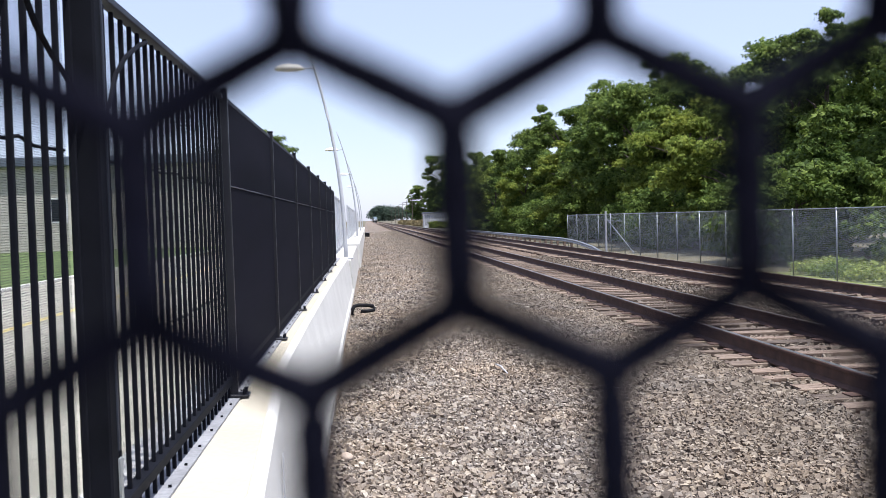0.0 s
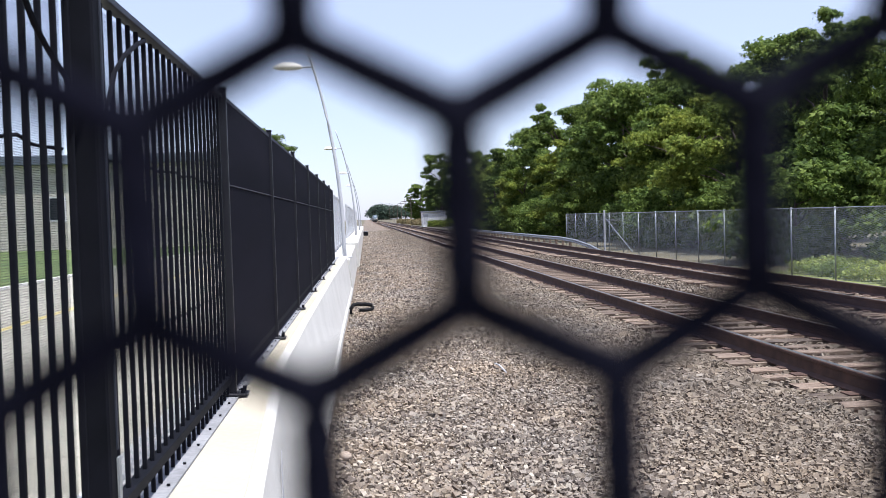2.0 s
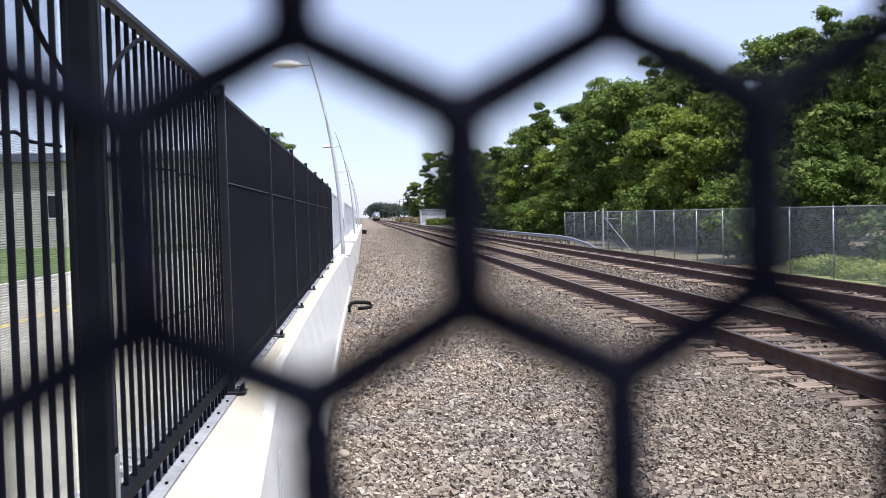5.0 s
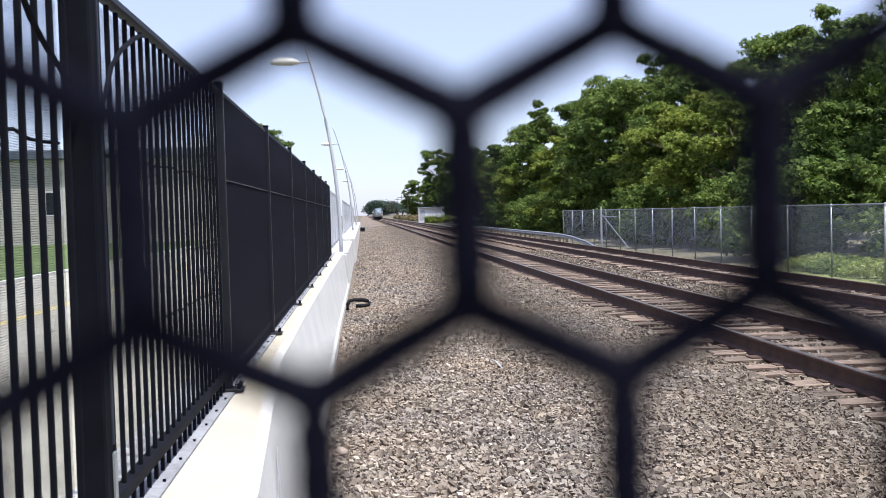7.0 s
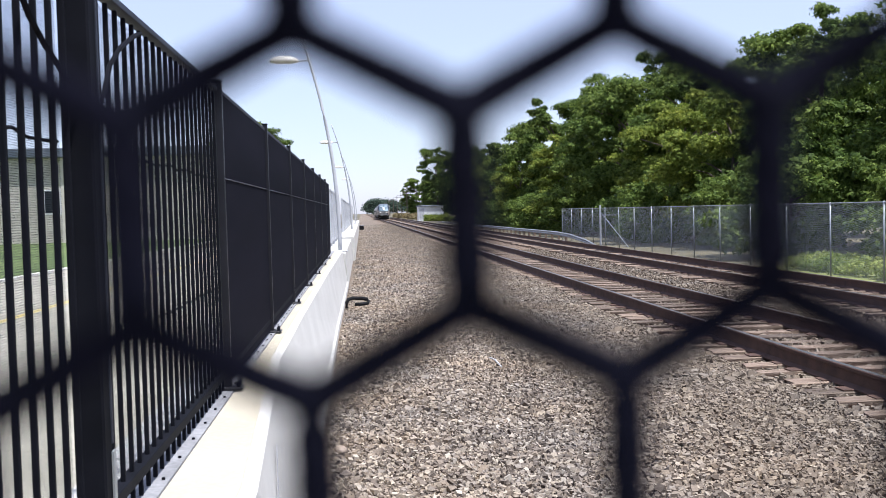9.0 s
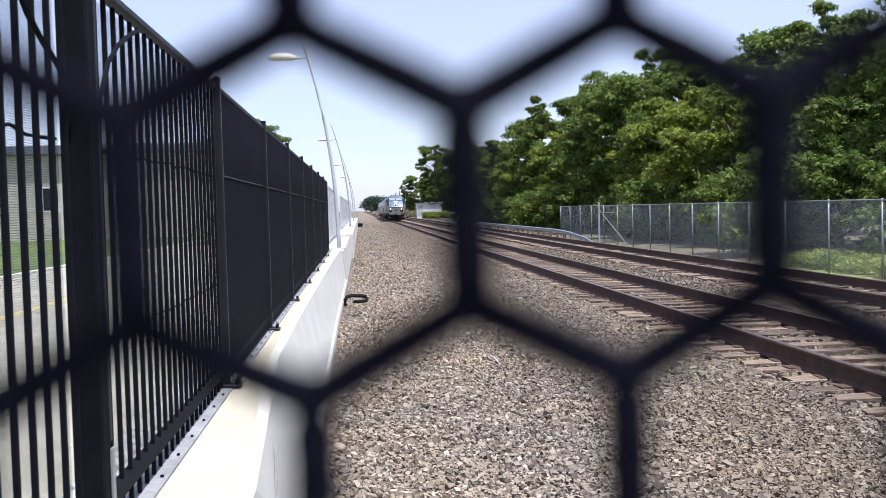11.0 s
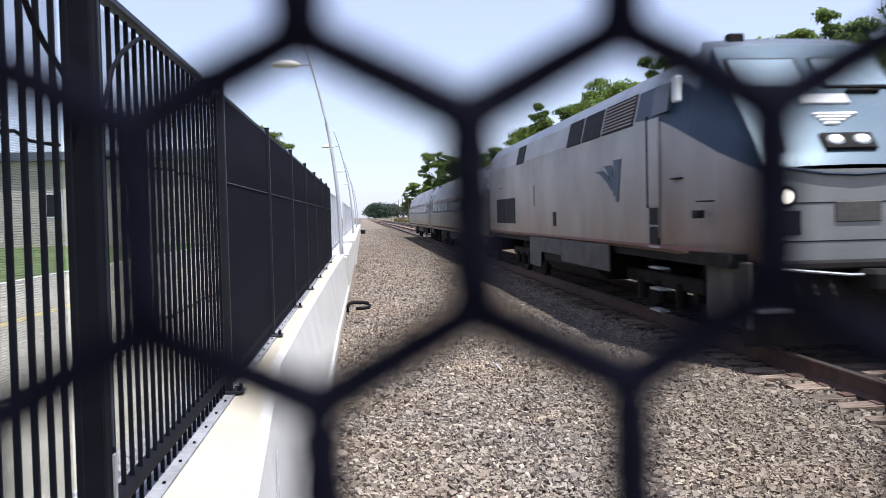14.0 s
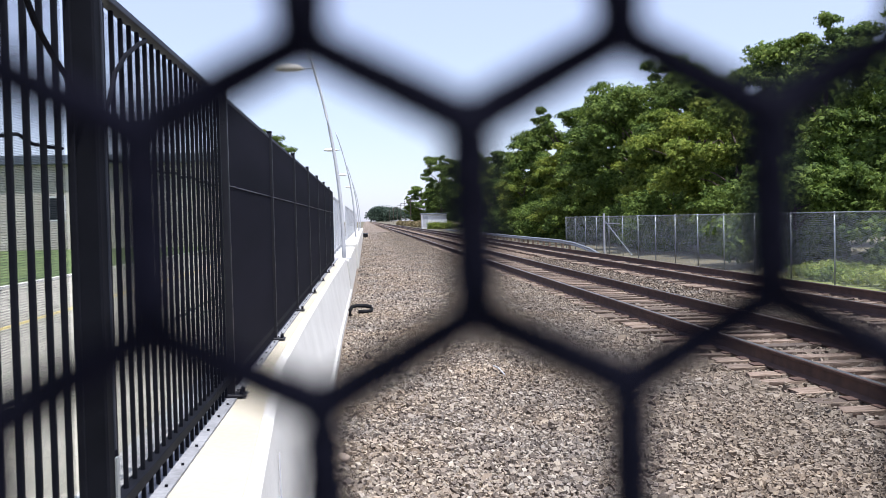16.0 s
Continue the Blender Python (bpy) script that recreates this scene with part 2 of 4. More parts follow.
def tube(bm, pts, radii, sides=8, cap=True):
    """A round bar along points, with a radius at each."""
    pts = [Vector(p) for p in pts]
    rings = []
    for i, p in enumerate(pts):
        d = (pts[min(i + 1, len(pts) - 1)] - pts[max(i - 1, 0)]).normalized()
        a = d.orthogonal().normalized() if abs(d.z) > 0.98 else d.cross(Vector((0, 0, 1))).normalized()
        if abs(d.z) > 0.98:
            a = d.cross(Vector((0, 1, 0))).normalized()
        b = d.cross(a)
        r = radii if isinstance(radii, (int, float)) else radii[i]
        rings.append([bm.verts.new(p + r * (a * math.cos(2 * math.pi * k / sides) + b * math.sin(2 * math.pi * k / sides))) for k in range(sides)])
    for p, q in zip(rings, rings[1:]):
        for k in range(sides):
            bm.faces.new((p[k], p[(k + 1) % sides], q[(k + 1) % sides], q[k]))
    if cap:
        bm.faces.new(rings[0][::-1])
        bm.faces.new(rings[-1])
    return bm


def extrude(bm, profile, y0, y1, closed=True):
    """A profile of (x, z) points drawn out along y."""
    a = [bm.verts.new((x, y0, z)) for x, z in profile]
    b = [bm.verts.new((x, y1, z)) for x, z in profile]
    k = len(profile)
    for i in range(k if closed else k - 1):
        j = (i + 1) % k
        bm.faces.new((a[i], a[j], b[j], b[i]))
    if closed:
        bm.faces.new(a[::-1])
        bm.faces.new(b)
    bmesh.ops.recalc_face_normals(bm, faces=bm.faces)
    return bm


def raw(name, verts, faces, material, smooth=False):
    me = bpy.data.meshes.new(name)
    me.from_pydata(verts, [], faces)
    me.materials.append(material)
    if smooth:
        me.polygons.foreach_set("use_smooth", [True] * len(me.polygons))
    me.update()
    return me


def bulk(name, verts, tri, material):
    """A mesh from number arrays: verts (n, 3), triangles (m, 3)."""
    me = bpy.data.meshes.new(name)
    me.vertices.add(len(verts))
    me.vertices.foreach_set("co", np.ascontiguousarray(verts, dtype=np.float32).ravel())
    me.loops.add(tri.size)
    me.loops.foreach_set("vertex_index", np.ascontiguousarray(tri, dtype=np.int32).ravel())
    me.polygons.add(len(tri))
    me.polygons.foreach_set("loop_start", np.arange(0, tri.size, 3, dtype=np.int32))
    me.polygons.foreach_set("use_smooth", np.zeros(len(tri), dtype=bool))
    me.update(calc_edges=True)
    me.materials.append(material)
    return me


# ---- the setting ----
RAIL_TOP = 0.20
NEAR_TRACK, FAR_TRACK = 5.66, 9.68
WALL_TOP = 0.94
FENCE_X = -0.73
FENCE_Y, BAY = 5.14, 2.44


def ground():
    """One sheet to the horizon, finer near the line."""
    xs = [-1500, -400, -120, -50, -30, -20, -14, -10, -6, -3, -1.2, -0.9, -0.55] + [round(-0.36 + 0.2 * i, 2) for i in range(0, 61)] + [13, 15, 18, 24, 35, 60, 150, 500, 1500]
    ys = [-400, -60, -15, -5, -2] + [0.5 * i for i in range(0, 90)] + [46 + 3 * i for i in range(0, 30)] + [150, 200, 300, 450, 700, 1200, 3000]
    verts, faces = [], []
    for y in ys:
        for x in xs:
            z = 0.0
            if -0.5 < x < 12:
                z = 0.025 * noise.noise(Vector((x * 0.9, y * 0.5, 0))) - 0.01
                if 4.15 < x < 11.3:
                    z -= 0.085
                if 7.3 < x < 8.1:
                    z -= 0.03
            verts.append((x, y, z))
    w = len(xs)
    for j in range(len(ys) - 1):
        for i in range(w - 1):
            faces.append((j * w + i, j * w + i + 1, (j + 1) * w + i + 1, (j + 1) * w + i))
    me = raw("ground", verts, faces, M_BALLAST, True)
    me.materials.append(M_MEADOW)
    me.materials.append(M_EARTH)
    for p in me.polygons:
        cx = p.center.x
        if cx > 12 or cx < -1:
            p.material_index = 2 if p.center.y > 27 else 1
    return tagged(new("ground", me), "grey-brown crushed stone ballast beside the tracks", "ground", kind="structure")


def stones(name, x0, x1, y0, y1, count, size, seed, label, skip=(), sink=0.0):
    """Loose crushed stone lying on the ballast bed."""
    rng = np.random.default_rng(seed)
    base = np.array([(-1, -1, -1), (1, -1, -1), (1, 1, -1), (-1, 1, -1), (-1, -1, 1), (1, -1, 1), (1, 1, 1), (-1, 1, 1)]) * 0.72
    tri = np.array([(0, 2, 1), (0, 3, 2), (4, 5, 6), (4, 6, 7), (0, 1, 5), (0, 5, 4), (1, 2, 6), (1, 6, 5), (2, 3, 7), (2, 7, 6), (3, 0, 4), (3, 4, 7)])
    # denser towards the camera
    u = rng.random(count)
    y = y0 * (y1 / y0) ** u
    x = rng.uniform(x0, x1, count)
    keep = np.ones(count, bool)
    for a, b in skip:
        keep &= ~((x > a) & (x < b))
    x, y = x[keep], y[keep]
    k = len(x)
    s = size * rng.lognormal(0, 0.32, k) * np.maximum(1, y / 50) ** 0.5
    jig = 1 + rng.uniform(-0.5, 0.35, (k, 8, 3))
    v = base[None] * jig * np.stack([rng.uniform(0.75, 1.25, k), rng.uniform(0.75, 1.25, k), rng.uniform(0.5, 0.95, k)], 1)[:, None, :] * s[:, None, None]
    a, t = rng.uniform(0, 6.283, k), rng.uniform(-1.2, 1.2, k)
    ct, st = np.cos(t)[:, None], np.sin(t)[:, None]
    v = np.stack([v[..., 0], v[..., 1] * ct - v[..., 2] * st, v[..., 1] * st + v[..., 2] * ct], 2)
    ca, sa = np.cos(a)[:, None], np.sin(a)[:, None]
    v = np.stack([v[..., 0] * ca - v[..., 1] * sa, v[..., 0] * sa + v[..., 1] * ca, v[..., 2]], 2)
    z = np.array([0.025 * noise.noise(Vector((p * 0.9, q * 0.5, 0))) for p, q in zip(x, y)]) + rng.uniform(-0.012, 0.014, k) - sink
    v += np.stack([x, y, z], 1)[:, None, :]
    f = (tri[None] + 8 * np.arange(k)[:, None, None]).reshape(-1, 3)
    ob = new(name, bulk(name, v.reshape(-1, 3), f, M_STONE))
    return tagged(ob, label, "gravel", kind="stuff")


def track(x, label):
    t = thing("railway_track", label, "railway track", pose(x, 0, 0), group="railway tracks", kind="structure")
    g = 0.7525
    z = RAIL_TOP
    prof = [(-0.075, z - 0.21), (0.075, z - 0.21), (0.075, z - 0.195), (0.012, z - 0.165), (0.009, z - 0.05), (0.036, z - 0.038), (0.037, z - 0.008), (0.028, z - 0.001), (-0.028, z - 0.001), (-0.037, z - 0.008), (-0.036, z - 0.038), (-0.009, z - 0.05), (-0.012, z - 0.165), (-0.075, z - 0.195)]
    for s in (-g, g):
        r = part("rail", extrude(bmesh.new(), [(px + s, pz) for px, pz in prof], -60, 1200), M_STEELRAIL, t)
        part("running_surface", boxed(s - 0.027, s + 0.027, -60, 1200, z - 0.004, z + 0.001), M_RAILHEAD, r, "worn bright top of the rail")
    rng = random.Random(int(x * 10))
    shapes = []
    for k in range(4):
        bm = boxed(-1.3, 1.3, -0.115, 0.115, -0.17, 0.002, bevel=0.012)
        for v in bm.verts:
            v.co += Vector((rng.uniform(-0.035, 0.035), rng.uniform(-0.018, 0.018), rng.uniform(-0.010, 0.008)))
        shapes.append(finish(bm, "tie", M_TIE))
    plate = boxed(-0.19, 0.19, -0.09, 0.09, -0.002, 0.012, bevel=0.004)
    plate = finish(plate, "tie_plate", M_STEELRAIL)
    for i in range(120):
        y = 1.5 + i * 0.54
        tie = part("tie", shapes[i % 4], None, t, at=pose(rng.uniform(-0.05, 0.05), y + rng.uniform(-0.03, 0.03), rng.uniform(-0.012, 0.008), 0, 0, rng.uniform(-1.5, 1.5)))
        if i < 60:
            for s in (-g, g):
                part("tie_plate", plate, None, tie, at=pose(s, 0, 0))
    vs, fs = [], []
    for i in range(700):
        y = 1.5 + (120 + i) * 0.54
        k = len(vs)
        for zz in (-0.1, 0.0):
            for a, b in ((-1.3, -0.11), (1.3, -0.11), (1.3, 0.11), (-1.3, 0.11)):
                vs.append((a, y + b, zz))
        fs += [(k + 4, k + 5, k + 6, k + 7), (k, k + 1, k + 5, k + 4), (k + 1, k + 2, k + 6, k + 5), (k + 2, k + 3, k + 7, k + 6), (k + 3, k, k + 4, k + 7)]
    tagged(part("far_ties", raw("far_ties", vs, fs, M_TIE), None, t), kind="stuff")
    return t


def retaining_wall():
    """Battered pale wall: (y, edge of the top, foot)."""
    w = thing("retaining_wall", "long pale concrete wall with a broad flat top", "concrete wall", kind="structure")
    steps = [(-3.0, -0.40, -0.37), (3.3, -0.40, -0.37), (5.0, -0.50, -0.37), (6.3, -0.58, -0.38), (9.0, -0.59, -0.39), (15.0, -0.58, -0.41), (24.5, -0.53, -0.39)]
    vs, fs = [], []
    for y, e, f in steps:
        vs += [(-1.05, y, -0.2), (-1.05, y, WALL_TOP - 0.01), (-0.99, y, WALL_TOP), (e - 0.015, y, WALL_TOP), (e + 0.01, y, WALL_TOP - 0.02), (f - 0.03, y, 0.14), (f, y, 0.1), (f + 0.01, y, -0.2)]
    for i in range(len(steps) - 1):
        for k in range(8):
            j = (k + 1) % 8
            fs.append((8 * i + k, 8 * i + j, 8 * i + 8 + j, 8 * i + 8 + k))
    fs += [tuple(range(7, -1, -1)), tuple(range(8 * len(steps) - 8, 8 * len(steps)))]
    part("wall_body", raw("wall_body", vs, fs, M_CONC), None, w)
    vs, fs = [], []
    for y, e, f in steps:
        vs += [(-0.705, y, WALL_TOP - 0.01), (-0.705, y, WALL_TOP + 0.004), (e - 0.045, y, WALL_TOP + 0.004), (e - 0.04, y, WALL_TOP - 0.01)]
    for i in range(len(steps) - 1):
        for k in range(3):
            fs.append((4 * i + k, 4 * i + k + 1, 4 * i + 5 + k, 4 * i + 4 + k))
    part("wall_top", raw("wall_top", vs, fs, M_CREAM), None, w, "cream dusty top of the wall")
    # the lower wall beyond the dark fence
    part("far_wall", extrude(bmesh.new(), [(-1.3, -0.2), (-1.3, 0.86), (-0.47, 0.86), (-0.45, 0.83), (-0.38, -0.2)], 24.52, 38), M_CONC, w)
    part("far_wall", extrude(bmesh.new(), [(-1.3, -0.2), (-1.3, 0.95), (-0.36, 0.95), (-0.34, 0.9), (-0.3, -0.2)], 38.02, 130), M_CONC, w)
    part("sealant_strip", boxed(-0.80, -0.708, -2, 24.3, WALL_TOP + 0.002, WALL_TOP + 0.012), M_JOINT, w, "grey strip under the fence")
    part("crack", tube(bmesh.new(), [(-0.385, 4.0, 0.62), (-0.43, 4.45, 0.80), (-0.40, 4.2, 0.40)], 0.003, 5), M_JOINT, w, "thin dark crack")
    return w


def fence_panel(length, first, pitch, own_post=True, filled=False):
    """A bay of the fence; its post stands at its near end."""
    t = thing("fence_panel", "black steel picket fence bay with woven privacy screen", "fence", group="fence bays on the wall")
    base, top = WALL_TOP, WALL_TOP + 1.64
    if own_post:
        p = part("post", boxed(-0.032, 0.008, -0.013, 0.013, base, top + 0.014, bevel=0.004), M_POST, t)
        part("post_cap", boxed(-0.036, 0.012, -0.018, 0.018, top + 0.014, top + 0.028, bevel=0.006), M_BLACK, p)
        pl = part("foot_plate", boxed(-0.085, 0.07, -0.055, 0.055, base + 0.013, base + 0.027, bevel=0.003), M_POST, p)
        for sx, sy in ((0.045, -0.035), (0.045, 0.035)):
            bm = bmesh.new()
            bmesh.ops.create_cone(bm, cap_ends=True, segments=6, radius1=0.011, radius2=0.011, depth=0.03, matrix=Matrix.Translation((sx, sy, base + 0.04)))
            part("bolt", bm, M_BLACK, pl)
    part("top_rail", boxed(-0.055, -0.012, 0.02, length - 0.02, top - 0.030, top - 0.006, bevel=0.003), M_TOP, t, "black top rail, greyed in colour as if sunlit")
    part("bottom_rail", boxed(-0.058, -0.012, 0.02, length - 0.02, base + 0.085, base + 0.125, bevel=0.003), M_BLACK, t)
    pk = finish(boxed(-0.0072, 0.0072, -0.0072, 0.0072, base + 0.014, top - 0.037, bevel=0.002), "picket", M_BLACK)
    y = first
    while y < length - 0.02:
        part("picket", pk, None, t, at=pose(-0.034, y, 0))
        y += pitch
    if filled:
        # added dark sheet, stands for pickets that close up when seen edge-on
        start = 0.018
        part("filler_sheet", boxed(-0.017, -0.014, start, length - 0.014, base + 0.035, top - 0.03), M_FILLER, t, "slate-black sheet added where the pickets close up")
        pts = [(-0.011, start + (length - 0.014 - start) * i / 24, 2.09 + 0.0018 * math.sin(i * 2.3)) for i in range(25)]
        part("lacing", tube(bmesh.new(), pts, 0.0026, 5), M_POST, t, "thin dark lacing cord")
    part("screen", raw("screen", [(-0.066, 0.0, base + 0.03), (-0.066, length, base + 0.03), (-0.066, length, top - 0.03), (-0.066, 0.0, top - 0.03)], [(0, 1, 2, 3)], M_SCREEN), None, t, "woven black privacy screen")
    rng = random.Random(4)
    for k in range(8):
        part("clip", boxed(-0.004, 0.007, 0.15 + 0.3 * k, 0.158 + 0.3 * k, base + 0.013, base + 0.021), M_BLACK, t)
    for z in (1.50, 2.09):
        pts = [(-0.058 + rng.uniform(-0.004, 0.004), 0.05 + (length - 0.1) * i / 24, z + rng.uniform(-0.008, 0.008)) for i in range(25)]
        part("tie_wire", tube(bmesh.new(), pts, 0.005, 5), M_BLACK, t, "thin black lacing wire")
    return t


GATE_Y = 2.64


def end_post():
    """The wide post with a sloping brace to each side."""
    base, top = WALL_TOP, WALL_TOP + 1.64
    t = thing("gate_post", "wide black steel gate post with sloping braces", "fence post", pose(FENCE_X, GATE_Y, 0))
    part("post", boxed(-0.062, 0.02, -0.036, 0.036, base + 0.012, top + 0.3, bevel=0.006), M_BLACK, t)
    # lighter strip stands for the sunlit edge of the post
    part("highlight_strip", boxed(0.012, 0.024, 0.026, 0.040, base + 0.32, top + 0.28), M_TOP, t, "lighter grey strip drawn as the corner's highlight")
    part("edge_strip", boxed(0.022, 0.028, 0.016, 0.042, base + 0.014, base + 0.30), M_GALV, t, "worn grey metal edge")
    part("brace", tube(bmesh.new(), [(-0.01, 0.04, 2.12), (-0.01, 0.21, 2.25), (-0.01, 0.29, 2.345), (-0.01, 0.42, 2.418), (-0.01, 0.60, 2.486), (-0.02, 0.75, 2.525)], 0.008, 6), M_BLACK, t)
    part("brace", tube(bmesh.new(), [(-0.01, -0.04, 2.20), (-0.01, -0.22, 2.273), (-0.01, -0.30, 2.30), (-0.01, -0.40, 2.347), (-0.01, -0.455, 2.392), (-0.01, -0.58, 2.50)], 0.008, 6), M_BLACK, t)
    return t


def lamp_post():
    t = thing("platform_lamp", "tall curved pale grey platform lamp with one arm", "street lamp", group="platform lamps")
    pts, rad = [], []
    for i in range(22):
        f = i / 21
        pts.append((-1.02 * f ** 2.15, 0, 6.2 * f))
        rad.append(0.058 - 0.032 * f)
    part("pole", tube(bmesh.new(), pts, rad, 12), M_PALE, t, smooth=True)
    part("base_plate", boxed(-0.2, 0.2, -0.2, 0.2, 0.0, 0.04, bevel=0.01), M_PALE, t)
    z, x = 5.14, -1.02 * (5.14 / 6.2) ** 2.15
    part("arm", tube(bmesh.new(), [(x, 0, z), (x - 0.5, 0, z - 0.02)], 0.022, 8), M_PALE, t)
    bm = bmesh.new()
    bmesh.ops.create_uvsphere(bm, u_segments=20, v_segments=8, radius=1)
    for v in bm.verts:
        v.co = Vector((v.co.x * 0.40, v.co.y * 0.19, (v.co.z * 0.16 if v.co.z > 0 else v.co.z * 0.05)))
        v.co += Vector((x - 0.66, 0, z - 0.03))
    h = part("lamp_head", bm, simple("warm_white_enamel", (0.72, 0.69, 0.61), (0.80, 0.77, 0.70), 0.45, 0, 3, 40, 0.03, 0.001), t, "flat oval pale lamp head", smooth=True)
    part("lens", boxed(x - 0.86, x - 0.46, -0.1, 0.1, z - 0.075, z - 0.06, bevel=0.004), M_GALV, h)
    return t


def hex_mesh():
    """Twisted hexagonal wire netting right before the lens."""
    W, S, R = 0.025, 0.0143, 0.0073
    m = Matrix(((0.99777, -0.02155, -0.06316, 0.00786), (0.06212, -0.04589, 0.99701, 0.07211), (0.02439, 0.99871, 0.04445, 1.88831), (0, 0, 0, 1)))
    t = thing("wire_netting", "black coated hexagonal wire netting close before the lens", "wire fence", m)
    row = S + R
    rad, twist = 0.00174, 0.00200

    def node(i, j, low):
        # j counts rows of upright twists downwards
        off = 0.5 * W if j % 2 else 0.0
        return Vector((i * W + off, -0.0007 - j * row - (S if low else 0), 0))

    for i in range(-4, 5):
        for side in (-1, 1):
            pts, r = [], []
            for j in range(-5, 7):
                a, b = node(i, j, False), node(i, j, True)
                if j % 2:
                    a, b = a - Vector((W if side < 0 else 0, 0, 0)), b - Vector((W if side < 0 else 0, 0, 0))
                # two wires wind round each other along the upright
                for k in range(7):
                    f = k / 6
                    ang = side * math.pi / 2 + f * math.pi * 3
                    p = a.lerp(b, f) + Vector((math.cos(ang) * 0.00022, 0, math.sin(ang) * 0.00022))
                    pts.append(p)
                    r.append(twist)
                pts.append(b + (Vector((0, -R, 0)) * 0.12))
                r.append(rad)
            part("wire_strand", tube(bmesh.new(), pts, r, 8), M_WIRE, t, smooth=True)
    # the rest of the sheet, down to the ground
    vs, fs = [], []

    def bar(a, b, w):
        k = len(vs)
        d = (b - a).normalized()
        s = Vector((-d.y, d.x, 0)) * w
        n = Vector((0, 0, w))
        for p in (a, b):
            vs.extend([tuple(p + s), tuple(p + n), tuple(p - s), tuple(p - n)])
        for q in range(4):
            fs.append((k + q, k + (q + 1) % 4, k + 4 + (q + 1) % 4, k + 4 + q))

    for j in range(-14, 88):
        for i in range(-13, 26):
            if -5 <= j <= 6 and -4 <= i <= 4:
                continue
            a, b = node(i, j, False), node(i, j, True)
            if (m @ b).z < 0.0 or (m @ b).x < -0.3:
                continue
            bar(a, b, 0.0014)
            c = b + Vector((W / 2, -R, 0))
            d = b + Vector((-W / 2, -R, 0))
            bar(b, c, 0.0011)
            bar(b, d, 0.0011)
    tagged(part("netting_sheet", raw("netting_sheet", vs, fs, M_WIRE), None, t), kind="stuff")
    return t


# ---- plants ----
def leaf_cloud(centres, radii, count, size, seed, flat=0.75):
    """Many small bent leaf sprays on the outside of uneven clumps."""
    rng = np.random.default_rng(seed)
    centres, radii = np.array(centres), np.array(radii)
    w = radii ** 2
    pick = rng.choice(len(centres), count, p=w / w.sum())
    d = rng.normal(size=(count, 3))
    d /= np.linalg.norm(d, axis=1)[:, None]
    d[:, 2] = np.where(d[:, 2] < -0.35, -d[:, 2] * 0.6, d[:, 2])
    r = radii[pick] * (0.55 + 0.75 * rng.random(count) ** 1.3)
    pos = centres[pick] + d * r[:, None] * np.array([1, 1, flat])
    n = d * 0.7 + rng.normal(size=(count, 3)) * 0.55 + np.array([0, 0, 0.45])
    n /= np.linalg.norm(n, axis=1)[:, None]
    a = np.cross(n, rng.normal(size=(count, 3)))
    a /= np.linalg.norm(a, axis=1)[:, None]
    b = np.cross(n, a)
    s = size * rng.uniform(0.6, 1.35, count)[:, None]
    # a spray: three pointed blades fanned out, drooping
    out = []
    for ang, ln in ((-0.9, 0.9), (0.0, 1.15), (0.9, 0.9)):
        ca, sa = math.cos(ang), math.sin(ang)
        dirv = a * ca + b * sa
        side = -a * sa + b * ca
        out += [pos, pos + s * (dirv * 0.5 * ln + side * 0.22), pos + s * (dirv * ln - n * 0.22), pos + s * (dirv * 0.5 * ln - side * 0.22)]
    v = np.stack(out, 1)
    # the three blades share one root vertex so that a spray is one island
    v = np.concatenate([v[:, :1], v[:, 1:4], v[:, 5:8], v[:, 9:12]], 1)
    tri = np.array([(0, 1, 3), (1, 2, 3), (0, 4, 6), (4, 5, 6), (0, 7, 9), (7, 8, 9)])
    f = (tri[None] + 10 * np.arange(count)[:, None, None]).reshape(-1, 3)
    return v.reshape(-1, 3), f


